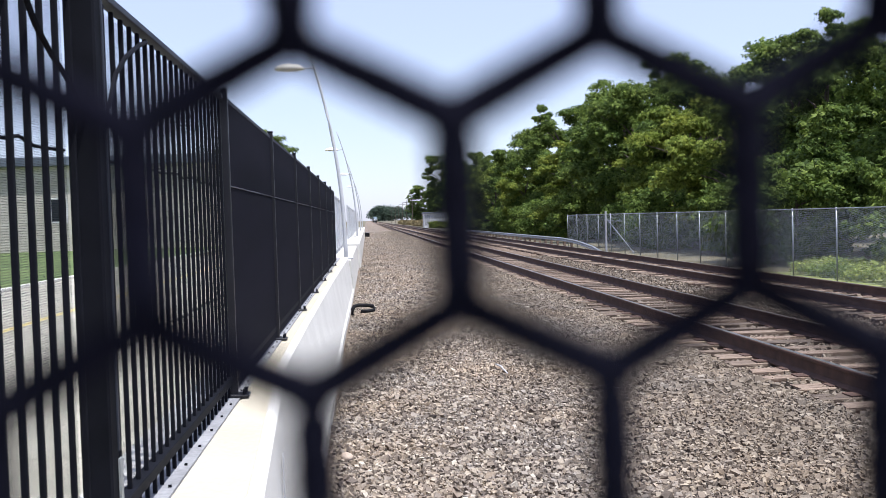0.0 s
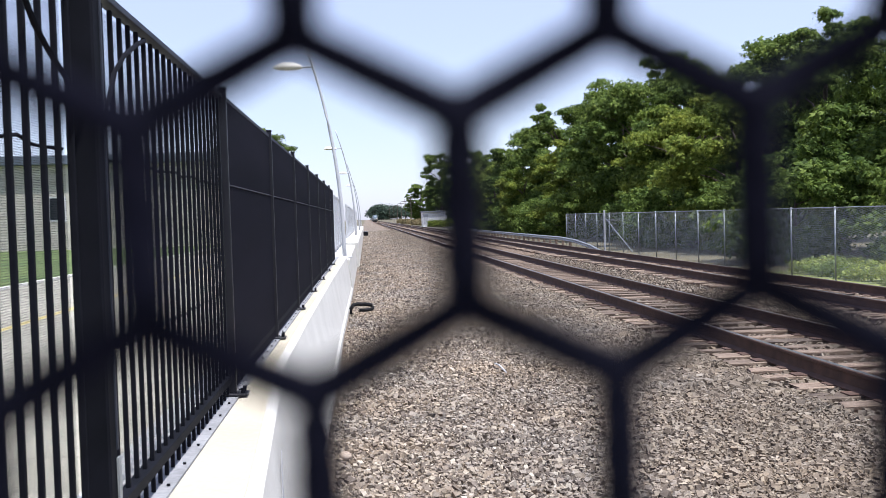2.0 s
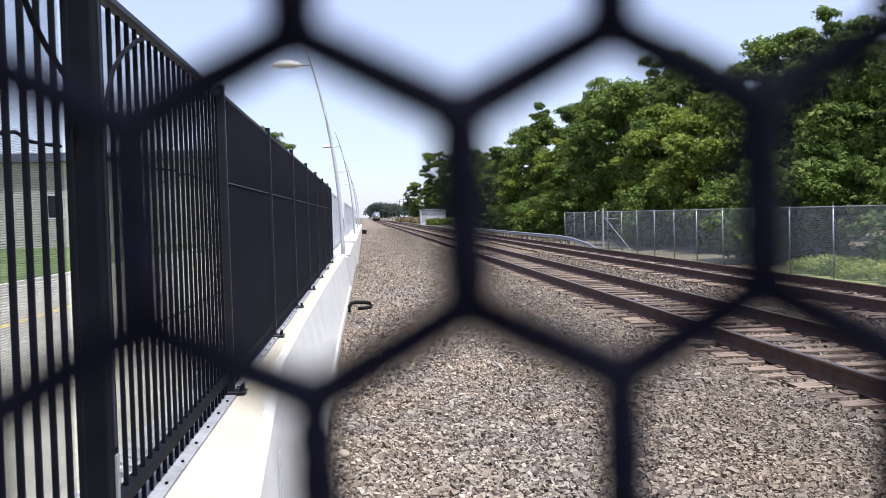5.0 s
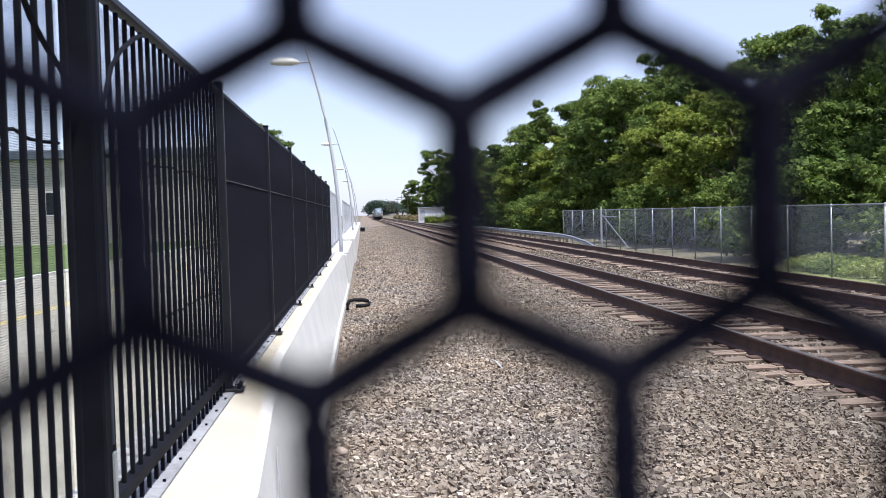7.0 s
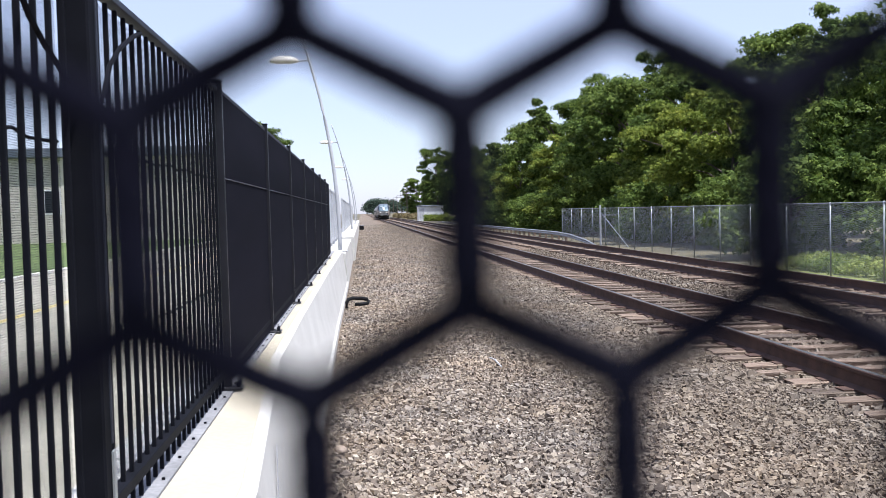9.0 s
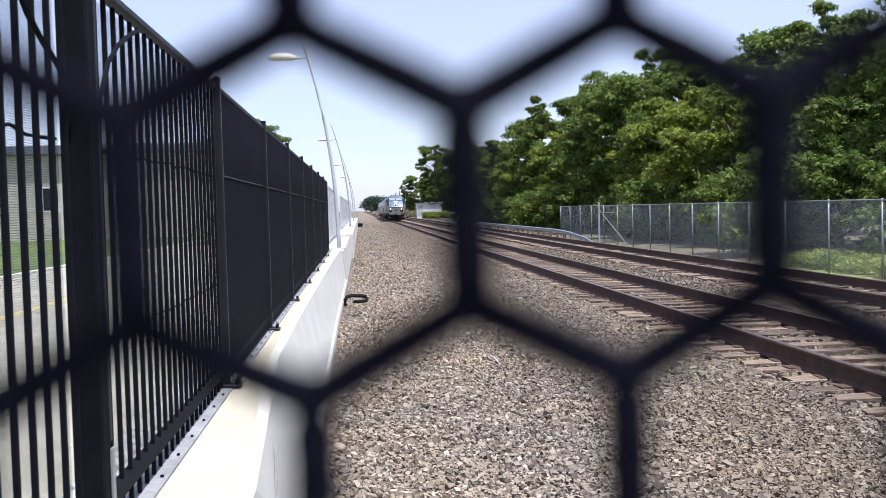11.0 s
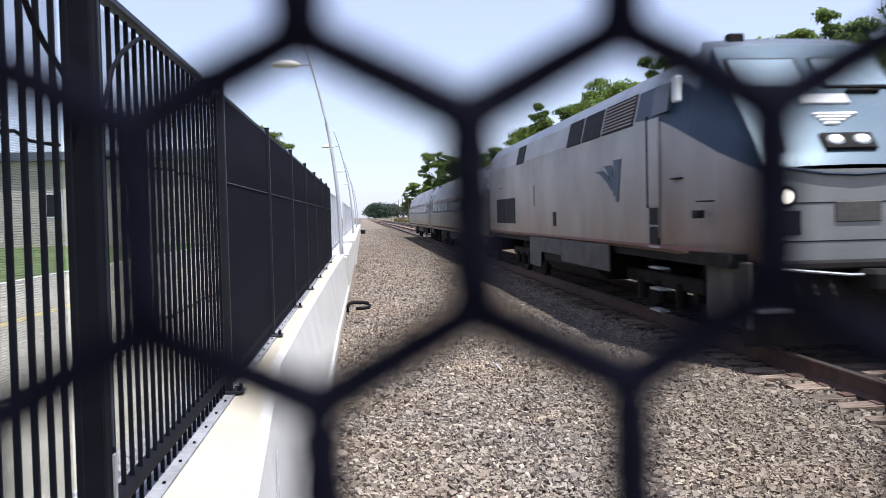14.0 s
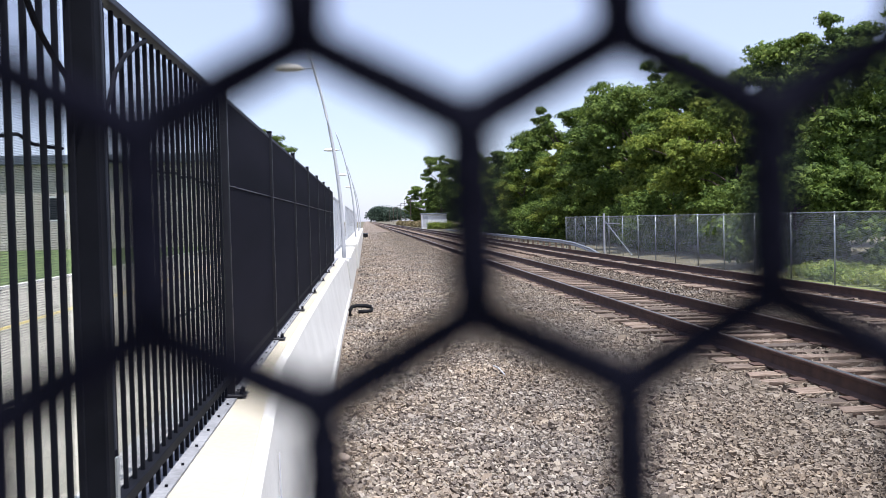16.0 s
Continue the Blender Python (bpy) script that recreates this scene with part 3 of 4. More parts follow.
def tree(name, height, spread, seed, material, leaves, size, low=0.22, label="", group="trees behind the fence"):
    rng = random.Random(seed)
    t = thing(name, label, "tree", group=group)
    bm = bmesh.new()
    lean = rng.uniform(-0.04, 0.04) * height
    tube(bm, [(0, 0, -0.2), (0.02, 0, 0.1 * height), (lean * 0.4, 0, 0.35 * height), (lean, 0, 0.75 * height)], [0.028 * height, 0.021 * height, 0.016 * height, 0.005 * height], 9)
    centres, radii = [], []
    for i in range(26):
        f = low + (0.95 - low) * ((i + rng.random()) / 26)
        a = i * 2.4 + rng.uniform(-0.5, 0.5)
        env = math.sin(min(1.0, (f - low * 0.6) / (1.02 - low * 0.6)) * math.pi) ** 0.6
        rr = spread * env * rng.uniform(0.45, 0.95)
        c = Vector((lean * f + rr * math.cos(a), rr * math.sin(a), height * f))
        centres.append(tuple(c))
        radii.append(spread * rng.uniform(0.22, 0.42))
        if i % 2 == 0:
            s = Vector((lean * f * 0.8, 0, height * max(0.12, f - 0.16)))
            tube(bm, [s, s.lerp(c, 0.5) + Vector((0, 0, 0.03 * height)), c], [0.008 * height, 0.005 * height, 0.002 * height], 5)
    for i in range(10):
        a, f = rng.uniform(0, 6.28), rng.uniform(0.35, 1.0)
        rr = spread * rng.uniform(0.75, 1.1) * math.sin(f * math.pi * 0.85) ** 0.5
        centres.append((rr * math.cos(a), rr * math.sin(a), height * f))
        radii.append(spread * rng.uniform(0.10, 0.2))
    part("trunk", bm, M_BARK, t)
    # each bough breaks up into flat sprays with gaps between them
    boughs, sprays = [], []
    for c, rr in zip(centres, radii):
        for k in range(6):
            d = Vector((rng.gauss(0, 1), rng.gauss(0, 1), rng.gauss(0, 0.75))).normalized()
            boughs.append(tuple(Vector(c) + d * rr * rng.uniform(0.35, 0.95)))
            sprays.append(rr * rng.uniform(0.32, 0.66))
    v, f = leaf_cloud(boughs, sprays, leaves, size, seed, 0.68)
    part("crown", bulk("crown", v, f, material), None, t)
    return t


def scatter_plants(name, x0, x1, y0, y1, count, h, size, seed, material, label, blades=260):
    rng = np.random.default_rng(seed)
    c = np.stack([rng.uniform(x0, x1, count), rng.uniform(y0, y1, count), rng.uniform(0.1, 0.6, count) * h], 1)
    v, f = leaf_cloud(c, rng.uniform(0.3, 0.6, count) * h, count * blades, size, seed + 1, 0.9)
    v[:, 2] = np.maximum(v[:, 2], -0.05)
    return tagged(new(name, bulk(name, v, f, material)), label, "plants", kind="stuff")


# ---- beside the line ----
def chain_fence():
    x = 11.68
    t = thing("chain_link_fence", "galvanised chain-link fence with round posts and top rail", "fence", pose(x, 0, 0))
    y = 12.96
    ys = []
    while y < 55.5:
        ys.append(y)
        y += 2.44
    shared = finish(tube(bmesh.new(), [(0, 0, -0.1), (0, 0, 1.86)], 0.02, 8), "fence_post", M_GALV, True)
    for y in ys:
        part("fence_post", shared, None, t, at=pose(0, y, 0))
    part("top_rail", tube(bmesh.new(), [(0, ys[0], 1.83), (0, ys[-1], 1.83)], 0.013, 8), M_GALV, t)
    part("netting", raw("netting", [(0.035, ys[0], 0.03), (0.035, ys[-1], 0.03), (0.035, ys[-1], 1.82), (0.035, ys[0], 1.82)], [(0, 1, 2, 3)], M_LINK), None, t, "grey diamond wire netting")
    # braced gate post
    part("gate_post", tube(bmesh.new(), [(-0.05, 45.4, -0.1), (-0.05, 45.4, 1.98)], 0.05, 10), M_PALE, t, "stout pale gate post")
    part("brace", tube(bmesh.new(), [(-0.05, 45.2, 1.6), (-0.05, 40.6, 0.1)], 0.022, 6), M_GALV, t)
    part("brace", tube(bmesh.new(), [(-0.05, 45.3, 1.5), (-0.05, 42.5, 1.5)], 0.02, 6), M_GALV, t)
    return t


def guard_rail():
    t = thing("guard_rail", "weathered pale steel guard rail with a turned-down end", "guard rail", pose(11.05, 0, 0))
    prof = [(0.0, 0.10), (-0.04, 0.13), (-0.04, 0.155), (0.0, 0.19), (0.0, 0.21), (-0.04, 0.245), (-0.04, 0.275), (0.0, 0.31)]
    rows = [(43.6, -0.25), (46.0, 0.0), (49.5, 0.19), (53.0, 0.26), (70.0, 0.24), (130.0, 0.2)]
    vs, fs = [], []
    for y, z in rows:
        for off in (0.0, 0.012):
            vs += [(a + off, y, b + z) for a, b in prof]
    for i in range(len(rows) - 1):
        for k in range(7):
            for o in (0, 8):
                p = 16 * i + o + k
                fs.append((p, p + 1, p + 17, p + 16))
    part("beam", raw("beam", vs, fs, M_GALV), None, t)
    post = finish(boxed(0.02, 0.14, -0.07, 0.07, -0.2, 0.5), "rail_post", M_TIE)
    for i in range(30):
        part("rail_post", post, None, t, at=pose(0, 51 + i * 1.9, 0))
    return t


# ---- the train ----
def grimy_silver():
    """Dull silver paint, with brown track dirt thrown up over its lower part."""
    m, n, l, b = mat("dull_silver_paint", 0.45, 0.1)
    t = noise_tex(n, l, 0.8, 5)
    r = ramp(n, l, t.outputs[0], [(0.30, (0.20, 0.186, 0.172)), (0.70, (0.33, 0.31, 0.288))])
    s = n.new("ShaderNodeSeparateXYZ")
    l.new(n["Texture Coordinate"].outputs["Object"], s.inputs[0])
    mr = n.new("ShaderNodeMapRange")
    mr.inputs[1].default_value, mr.inputs[2].default_value, mr.inputs[4].default_value = 2.5, 0.9, 2.0
    l.new(s.outputs[2], mr.inputs[0])
    g = noise_tex(n, l, 1.6, 6, stretch=(1, 0.8, 0.3))
    mu = n.new("ShaderNodeMath")
    mu.operation = "MULTIPLY"
    l.new(mr.outputs[0], mu.inputs[0])
    l.new(g.outputs[0], mu.inputs[1])
    col = mixc(n, l, mu.outputs[0], r.outputs[0], (0.15, 0.086, 0.040))
    l.new(col, b.inputs["Base Color"])
    bump(n, l, b, g.outputs[0], 0.05, 0.002)
    return m


M_SILVER = grimy_silver()
M_NOSE = simple("bright_silver_blue_paint", (0.115, 0.155, 0.185), (0.15, 0.195, 0.225), 0.22, 0.45, 1.0, 25, 0.03, 0.001)
M_BLUE = simple("deep_blue_paint", (0.012, 0.025, 0.045), (0.018, 0.034, 0.058), 0.5, 0.0, 1.0, 25, 0.05, 0.001, spec=0.2)
M_FADED = simple("faded_blue_emblem_paint", (0.045, 0.065, 0.095), (0.075, 0.095, 0.125), 0.6, 0.0, 1.5, 25, 0.05, 0.001, spec=0.2)
M_ROOF = simple("dusty_roof_metal", (0.09, 0.11, 0.14), (0.17, 0.19, 0.22), 0.5, 0.3, 1.2, 30, 0.2, 0.002)
M_STAINLESS = simple("fluted_stainless_steel", (0.31, 0.305, 0.30), (0.43, 0.425, 0.42), 0.36, 0.7, 1.2, 30, 0.08, 0.001, stretch=(1, 0.15, 1))
# tan reflection of the ballast is put into the steel's base colour
M_LOWER = simple("ballast_tinted_stainless", (0.14, 0.116, 0.08), (0.26, 0.22, 0.157), 0.4, 0.4, 1.0, 25, 0.1, 0.001, stretch=(1, 0.2, 1))
M_RED = simple("red_stripe_paint", (0.13, 0.02, 0.026), (0.19, 0.03, 0.036), 0.6, 0, 2, 30, 0.05, 0.001, spec=0.1)
M_DULLSTRIPE = simple("dull_pale_stripe_paint", (0.26, 0.27, 0.28), (0.36, 0.37, 0.38), 0.5, 0, 2, 30, 0.05, 0.001)
M_WHITE = simple("white_paint", (0.6, 0.6, 0.6), (0.72, 0.72, 0.72), 0.4, 0, 2, 30, 0.05, 0.001)
M_GEAR = simple("dusty_grey_gear", (0.038, 0.034, 0.030), (0.085, 0.078, 0.068), 0.8, 0.0, 2, 30, 0.3, 0.003)
M_UNDER = simple("underframe_grime", (0.009, 0.008, 0.007), (0.022, 0.020, 0.018), 0.85, 0.0, 3, 30, 0.4, 0.004, spec=0.15)
M_DOOR = simple("dull_door_metal", (0.09, 0.08, 0.068), (0.19, 0.175, 0.155), 0.4, 0.4, 1.4, 25, 0.08, 0.001)
M_VENT = simple("dark_vent", (0.008, 0.008, 0.009), (0.02, 0.02, 0.022), 0.7, 0, 5, 60, 0.2, 0.002, spec=0.1)
M_GLASS, _gn_, _gl_, _gb_ = mat("tinted_glass", 0.2)
_gb_.inputs["Base Color"].default_value = (0.012, 0.016, 0.02, 1)
_gb_.inputs["Specular IOR Level"].default_value = 0.08
# pale base colour carries the white sky reflection of the panes
M_SCREENGLASS = simple("sky_pale_windscreen", (0.34, 0.42, 0.45), (0.40, 0.48, 0.51), 0.06, 0.5, 1, 20, 0.0, 0.001)
M_LAMPLIT = glow("lit_headlamp", (1.0, 0.9, 0.72), 3.0)


def loft(stations, lo, hi, material, name, parent, label="", smooth=False, sides=(-1, 1)):
    """A skin between points lo..hi of the stations' half profiles, on both sides."""
    bm = bmesh.new()
    for s in sides:
        rings = [[bm.verts.new((s * x, y, z)) for x, z in prof[lo:hi + 1]] for y, prof in stations]
        for p, q in zip(rings, rings[1:]):
            for k in range(hi - lo):
                f = (p[k], p[k + 1], q[k + 1], q[k])
                bm.faces.new(f if s > 0 else f[::-1])
    bmesh.ops.remove_doubles(bm, verts=bm.verts, dist=0.0005)
    bmesh.ops.recalc_face_normals(bm, faces=bm.faces)
    return part(name, bm, material, parent, label, smooth)


def wheelset(parent, y, r=0.46):
    for s in (-1, 1):
        bm = bmesh.new()
        bmesh.ops.create_cone(bm, cap_ends=True, segments=28, radius1=r + 0.025, radius2=r, depth=0.14, matrix=Matrix.Translation((s * 0.75, y, r)) @ Matrix.Rotation(s * math.pi / 2, 4, "Y"))
        w = part("wheel", bm, M_UNDER, parent)
        bm = bmesh.new()
        bmesh.ops.create_cone(bm, cap_ends=True, segments=12, radius1=0.12, radius2=0.1, depth=0.2, matrix=Matrix.Translation((s * 0.92, y, r)) @ Matrix.Rotation(s * math.pi / 2, 4, "Y"))
        part("axle_box", bm, M_UNDER, w)
    part("axle", tube(bmesh.new(), [(-0.75, y, r), (0.75, y, r)], 0.08, 10), M_UNDER, parent)


def bogie(parent, y, base):
    bm = bmesh.new()
    for s in (-1, 1):
        box(bm, s * 1.02 - 0.07, s * 1.02 + 0.07, y - base / 2 - 0.5, y + base / 2 + 0.5, 0.5, 0.72, bevel=0.03)
        for k in (-0.5, 0, 0.5):
            tube(bm, [(s * 1.08, y + k * base * 0.7, 0.25), (s * 1.08, y + k * base * 0.7, 0.6)], 0.09, 8)
    box(bm, -1.0, 1.0, y - 0.25, y + 0.25, 0.5, 0.8, bevel=0.02)
    part("bogie_frame", bm, M_UNDER, parent)
    for k in (-0.5, 0.5):
        wheelset(parent, y + k * base)


def fan_mark(parent, x, y, z, w, h, material):
    """A plain fan of three curved blades on a side wall, gathered at its lower forward end."""
    for k in range(3):
        top0, top1 = y - w * (0.02 + 0.27 * k), y - w * (0.24 + 0.27 * k)
        foot0, foot1 = y - w * (0.50 + 0.06 * k), y - w * (0.56 + 0.065 * k)
        low = z - h * (0.72 + 0.14 * k)
        bm = bmesh.new()
        rows = []
        for i in range(9):
            f = i / 8
            bend = f ** 0.6
            zz = z - h * 0.10 * (2 - k) * (1 - f) + (low - z) * f
            rows.append([bm.verts.new((x + dx, top + (foot - top) * bend, zz)) for dx in (0.0, 0.006) for top, foot in ((top0, foot0), (top1, foot1))])
        for p, q in zip(rows, rows[1:]):
            bm.faces.new((p[0], p[1], q[1], q[0]))
            bm.faces.new((p[2], p[3], q[3], q[2]))
        part("emblem_bar", bm, material, parent)


def locomotive():
    t = thing("locomotive", "silver and blue diesel locomotive with sloping nose and lit headlamps", "locomotive")

    def prof(zt, wf, wl, zm, low=1.10, ws=None, zs=None):
        """Half section: crown, roof curve, eave, crease of the paint, side, sill."""
        ws, zs = ws or wl - 0.1, zs or zt - 0.45
        return [(0, zt), (wf * 0.6, zt - 0.035), (wf, zt - 0.13), (wf + (ws - wf) * 0.65, zt - 0.32), (ws, zs), (wl, zm), (wl, (zm + low) / 2), (wl, low + 0.06), (wl - 0.06, low)]

    def nose(zt, wf, wl, zm, low):
        return [(0, zt), (wf * 0.6, zt - 0.012), (wf, zt - 0.04), (wf + (wl - wf) * 0.12, zt - 0.04 - (zt - zm) * 0.12), (wf + (wl - wf) * 0.55, zm + (zt - zm) * 0.5), (wl, zm), (wl, (zm + low) / 2), (wl, low + 0.06), (wl - 0.06, low)]

    st = [(0.0, nose(2.16, 1.08, 1.12, 2.06, 1.0)), (0.12, nose(2.33, 1.09, 1.15, 2.13, 1.0)), (0.9, nose(3.088, 1.08, 1.30, 2.38, 1.04)), (1.65, nose(3.82, 1.06, 1.42, 2.66, 1.05)), (2.1, nose(3.98, 1.02, 1.48, 2.82, 1.08)), (2.7, prof(4.03, 0.8, 1.52, 2.98, ws=1.42, zs=3.45)), (3.65, prof(4.03, 0.8, 1.52, 3.02, ws=1.42, zs=3.45)), (20.2, prof(4.03, 0.8, 1.52, 3.02, ws=1.42, zs=3.45)), (20.5, prof(3.96, 0.78, 1.46, 3.0, ws=1.37, zs=3.4))]
    loft(st, 5, 8, M_SILVER, "body_side", t, "dull silver side with grime")
    loft(st[:4], 0, 2, M_NOSE, "nose_panel", t, "bright sloping nose panel", True)
    loft(st[3:], 0, 4, M_ROOF, "roof", t, smooth=True)
    for side in (-1, 1):
        loft(st[:4], 2, 5, M_BLUE, "cab_side", t, "deep blue upper cab side", sides=(side,))
        loft(st[3:7], 4, 5, M_BLUE, "cab_upper_side", t, "deep blue paint round the cab window", sides=(side,))
    loft(st[6:], 4, 5, M_SILVER, "upper_side", t)
    # closing walls and floor
    # copy of the body silver, its tone set apart for the sunlit front
    part("front_wall", boxed(-1.115, 1.115, -0.004, 0.05, 1.0, 2.11), simple("sunlit_front_silver", (0.165, 0.165, 0.16), (0.22, 0.22, 0.213), 0.45, 0.1, 1.2, 25, 0.1, 0.002), t)
    part("rear_wall", boxed(-1.38, 1.38, 20.44, 20.5, 0.9, 3.62), M_UNDER, t)
    # block added so that the train's shadow runs on across the gap
    part("gangway", boxed(-0.75, 0.75, 20.5, 21.07, 1.14, 3.3, bevel=0.05), M_UNDER, t, "dark gangway block added to close the gap in the shadow")
    part("underframe", boxed(-1.42, 1.42, 0.3, 21.4, 0.98, 1.14), M_UNDER, t)
    # dark edge under the nose panel, a shallow V
    part("belt_line", tube(bmesh.new(), [(-1.16, -0.01, 2.17), (-0.4, -0.02, 2.06), (0, -0.025, 2.04), (0.4, -0.02, 2.06), (1.16, -0.01, 2.17)], 0.022, 6), M_BLUE, t)
    slope = math.degrees(math.atan2(1.49, 1.53))

    def on_nose(name, x0, x1, s0, s1, material, lift=0.02, label=""):
        bm = boxed(x0, x1, s0, s1, -0.015, lift, bevel=0.006)
        return part(name, bm, material, t, label, at=pose(0, 0.12, 2.325) @ pose(0, 0, 0, slope))

    for s in (-1, 1):
        a, b = sorted((s * 0.12, s * 0.98))
        w = on_nose("windscreen", a, b, 1.22, 1.78, M_SCREENGLASS, 0.027, "windscreen with the sky's pale reflection in its colour")
        part("windscreen_frame", boxed(a - 0.035, b + 0.035, 1.185, 1.815, -0.02, 0.019, bevel=0.005), M_UNDER, w)
        on_nose("wiper", s * 0.55 - 0.22, s * 0.55 + 0.22, 1.08, 1.11, M_UNDER, 0.05)
    on_nose("number_board", -0.3, 0.3, 0.86, 1.04, M_WHITE, 0.03, "pale number board with no figures")
    for k in range(4):
        part("emblem_bar", boxed(-0.16 - 0.03 * k, 0.02 + 0.09 * k, 0.46 + 0.06 * k, 0.495 + 0.06 * k, -0.01, 0.03), M_WHITE, t, "slim white emblem bar", at=pose(0, 0.12, 2.325) @ pose(0, 0, 0, slope))
    hb = on_nose("headlamp_box", -0.31, 0.31, 0.0, 0.27, M_UNDER, 0.05)
    for s in (-1, 1):
        bm = bmesh.new()
        bmesh.ops.create_uvsphere(bm, u_segments=16, v_segments=10, radius=0.10, matrix=Matrix.Translation((s * 0.16, 0.135, 0.05)) @ Matrix.Diagonal((1, 1, 0.3, 1)))
        rf = part("reflector", bm, M_GALV, hb, "silvered round reflector", True)
        bm = bmesh.new()
        bmesh.ops.create_uvsphere(bm, u_segments=16, v_segments=10, radius=0.06, matrix=Matrix.Translation((s * 0.16, 0.135, 0.07)) @ Matrix.Diagonal((1, 1, 0.4, 1)))
        tagged(part("headlamp", bm, M_LAMPLIT, t, "lit round headlamp", True, at=hb.matrix_basis.copy()))
        bm = bmesh.new()
        bmesh.ops.create_uvsphere(bm, u_segments=14, v_segments=8, radius=0.085, matrix=Matrix.Translation((s * 0.86, -0.02, 1.80)) @ Matrix.Diagonal((1, 0.5, 1, 1)))
        d = part("ditch_lamp", bm, M_LAMPLIT, t, "lit lower lamp", True)
        part("lamp_rim", tube(bmesh.new(), [(s * 0.86, -0.03, 1.80), (s * 0.86, 0.02, 1.80)], 0.125, 16), M_UNDER, d)
        on_nose("marker_lamp", s * 0.86 - 0.07, s * 0.86 + 0.07, 0.02, 0.16, M_VENT, 0.03)
        part("step_well", boxed(s * 0.88 - 0.2, s * 0.88 + 0.2, -0.012, 0.02, 1.36, 1.64), M_VENT, t)
        part("handhold", tube(bmesh.new(), [(s * 1.0, -0.03, 1.0), (s * 1.0, -0.08, 1.15), (s * 1.0, -0.03, 1.3)], 0.015, 6), M_UNDER, t)
        # fittings on each side
        X = s * 1.524
        part("cab_window", boxed(-0.03, 0.02, 2.15, 2.85, 0.12, 0.52, bevel=0.004), M_GLASS, t, at=pose(s * 1.508, 0, 2.90, 0, -s * 9))
        part("mirror", boxed(s * 1.56 - 0.05, s * 1.56 + 0.05, 1.55, 1.68, 3.08, 3.42, bevel=0.02), M_WHITE, t)
        part("cab_door", boxed(X - 0.008, X + 0.008, 2.5, 3.0, 1.75, 2.98, bevel=0.004), M_SILVER, t)
        part("door_gap", boxed(X - 0.01, X + 0.01, 3.02, 3.09, 1.72, 3.04), M_VENT, t)
        part("grab_rail", tube(bmesh.new(), [(X + s * 0.04, 2.40, 1.3), (X + s * 0.04, 2.40, 2.7)], 0.016, 6), M_SILVER, t)
        for z in (0.25, 0.55, 0.85, 1.15, 1.45):
            part("ladder_step", boxed(min(X, X - s * 0.14), max(X, X - s * 0.14), 2.52, 2.98, z, z + 0.03), M_GALV, t, at=pose(s * 0.012, 0, 0))
        part("step_recess", boxed(X - 0.012, X + 0.012, 2.54, 2.96, 1.2, 1.72), M_VENT, t)
        # intakes on the leaning upper side
        tilt = math.degrees(math.atan2(0.10, 0.43))
        for y0, y1, z1, slats in ((3.75, 5.6, 0.47, 8), (5.75, 7.1, 0.47, 0), (7.25, 8.43, 0.47, 0), (13.6, 14.7, 0.45, 0)):
            g = part("intake", boxed(-0.014, 0.014, y0, y1, -0.02, z1, bevel=0.003), M_VENT, t, "dark air intake", at=pose(s * 1.524, 0, 3.0, 0, -s * tilt))
            for k in range(slats):
                part("slat", boxed(-0.022, 0.022, y0 + 0.04, y1 - 0.04, 0.01 + k * 0.057, 0.034 + k * 0.057), M_SILVER, g)
        for y0, y1, z0, z1 in ((11.5, 12.9, 0.42, 1.12), (9.2, 11.5, 0.78, 1.12), (5.3, 9.2, 0.66, 1.12)):
            part("side_skirt", boxed(min(X, X - s * 0.04), max(X, X - s * 0.04), y0, y1, z0, z1, bevel=0.01), M_GEAR, t, "dark grimy skirt between the bogies")
        part("front_valance", boxed(min(s * 1.22, s * 1.3), max(s * 1.22, s * 1.3), 0.05, 1.35, 0.28, 1.06, bevel=0.02), M_GEAR, t, "grimy blue-grey side valance under the nose")
        for y, z, w, h in ((1.15, 1.62, 0.10, 0.10), (1.9, 2.1, 0.26, 0.02), (0.9, 1.78, 0.3, 0.02), (17.6, 2.45, 0.8, 0.02), (12.2, 2.1, 0.02, 0.5)):
            part("side_fitting", boxed(s * 1.40 - 0.13, s * 1.40 + 0.13 if y > 1.5 else s * 1.40, y - w / 2, y + w / 2, z - h / 2, z + h / 2), M_VENT, t)
        part("side_vent", boxed(X - 0.012, X + 0.012, 15.1, 16.65, 1.42, 2.12, bevel=0.004), M_VENT, t)
        part("side_vent", boxed(X - 0.012, X + 0.012, 16.8, 18.5, 1.42, 2.12, bevel=0.004), M_VENT, t)
        part("side_hatch", boxed(X - 0.012, X + 0.012, 9.65, 9.92, 1.4, 1.70, bevel=0.004), M_VENT, t)
        part("sill_stripe", boxed(X - 0.006, X + 0.006, 0.9 if s else 0, 20.2, 1.16, 1.2), simple("faded_red_paint", (0.10, 0.035, 0.035), (0.16, 0.05, 0.05), 0.6, 0, 2, 30, 0.05, 0.001), t, "thin faded red sill stripe")
        fan_mark(t, X + (0.002 if s > 0 else -0.008), 6.2, 2.52, 2.3, 0.68, M_FADED)
    # lower gear
    part("fuel_tank", boxed(-1.44, 1.44, 6.2, 11.6, 0.45, 1.12, bevel=0.16), M_UNDER, t, "grimy fuel tank between the bogies")
    bogie(t, 3.9, 2.75)
    bogie(t, 16.2, 2.75)
    bm = extrude(bmesh.new(), [(-1.3, 0.08), (1.3, 0.08), (1.35, 0.6), (-1.35, 0.6)], 0.12, 0.2)
    for v in bm.verts:
        v.co.y -= 0.25 * (1 - abs(v.co.x) / 1.35) * (1 - v.co.z) + 0.0
    part("snow_plough", bm, M_UNDER, t, "dark steel snow plough")
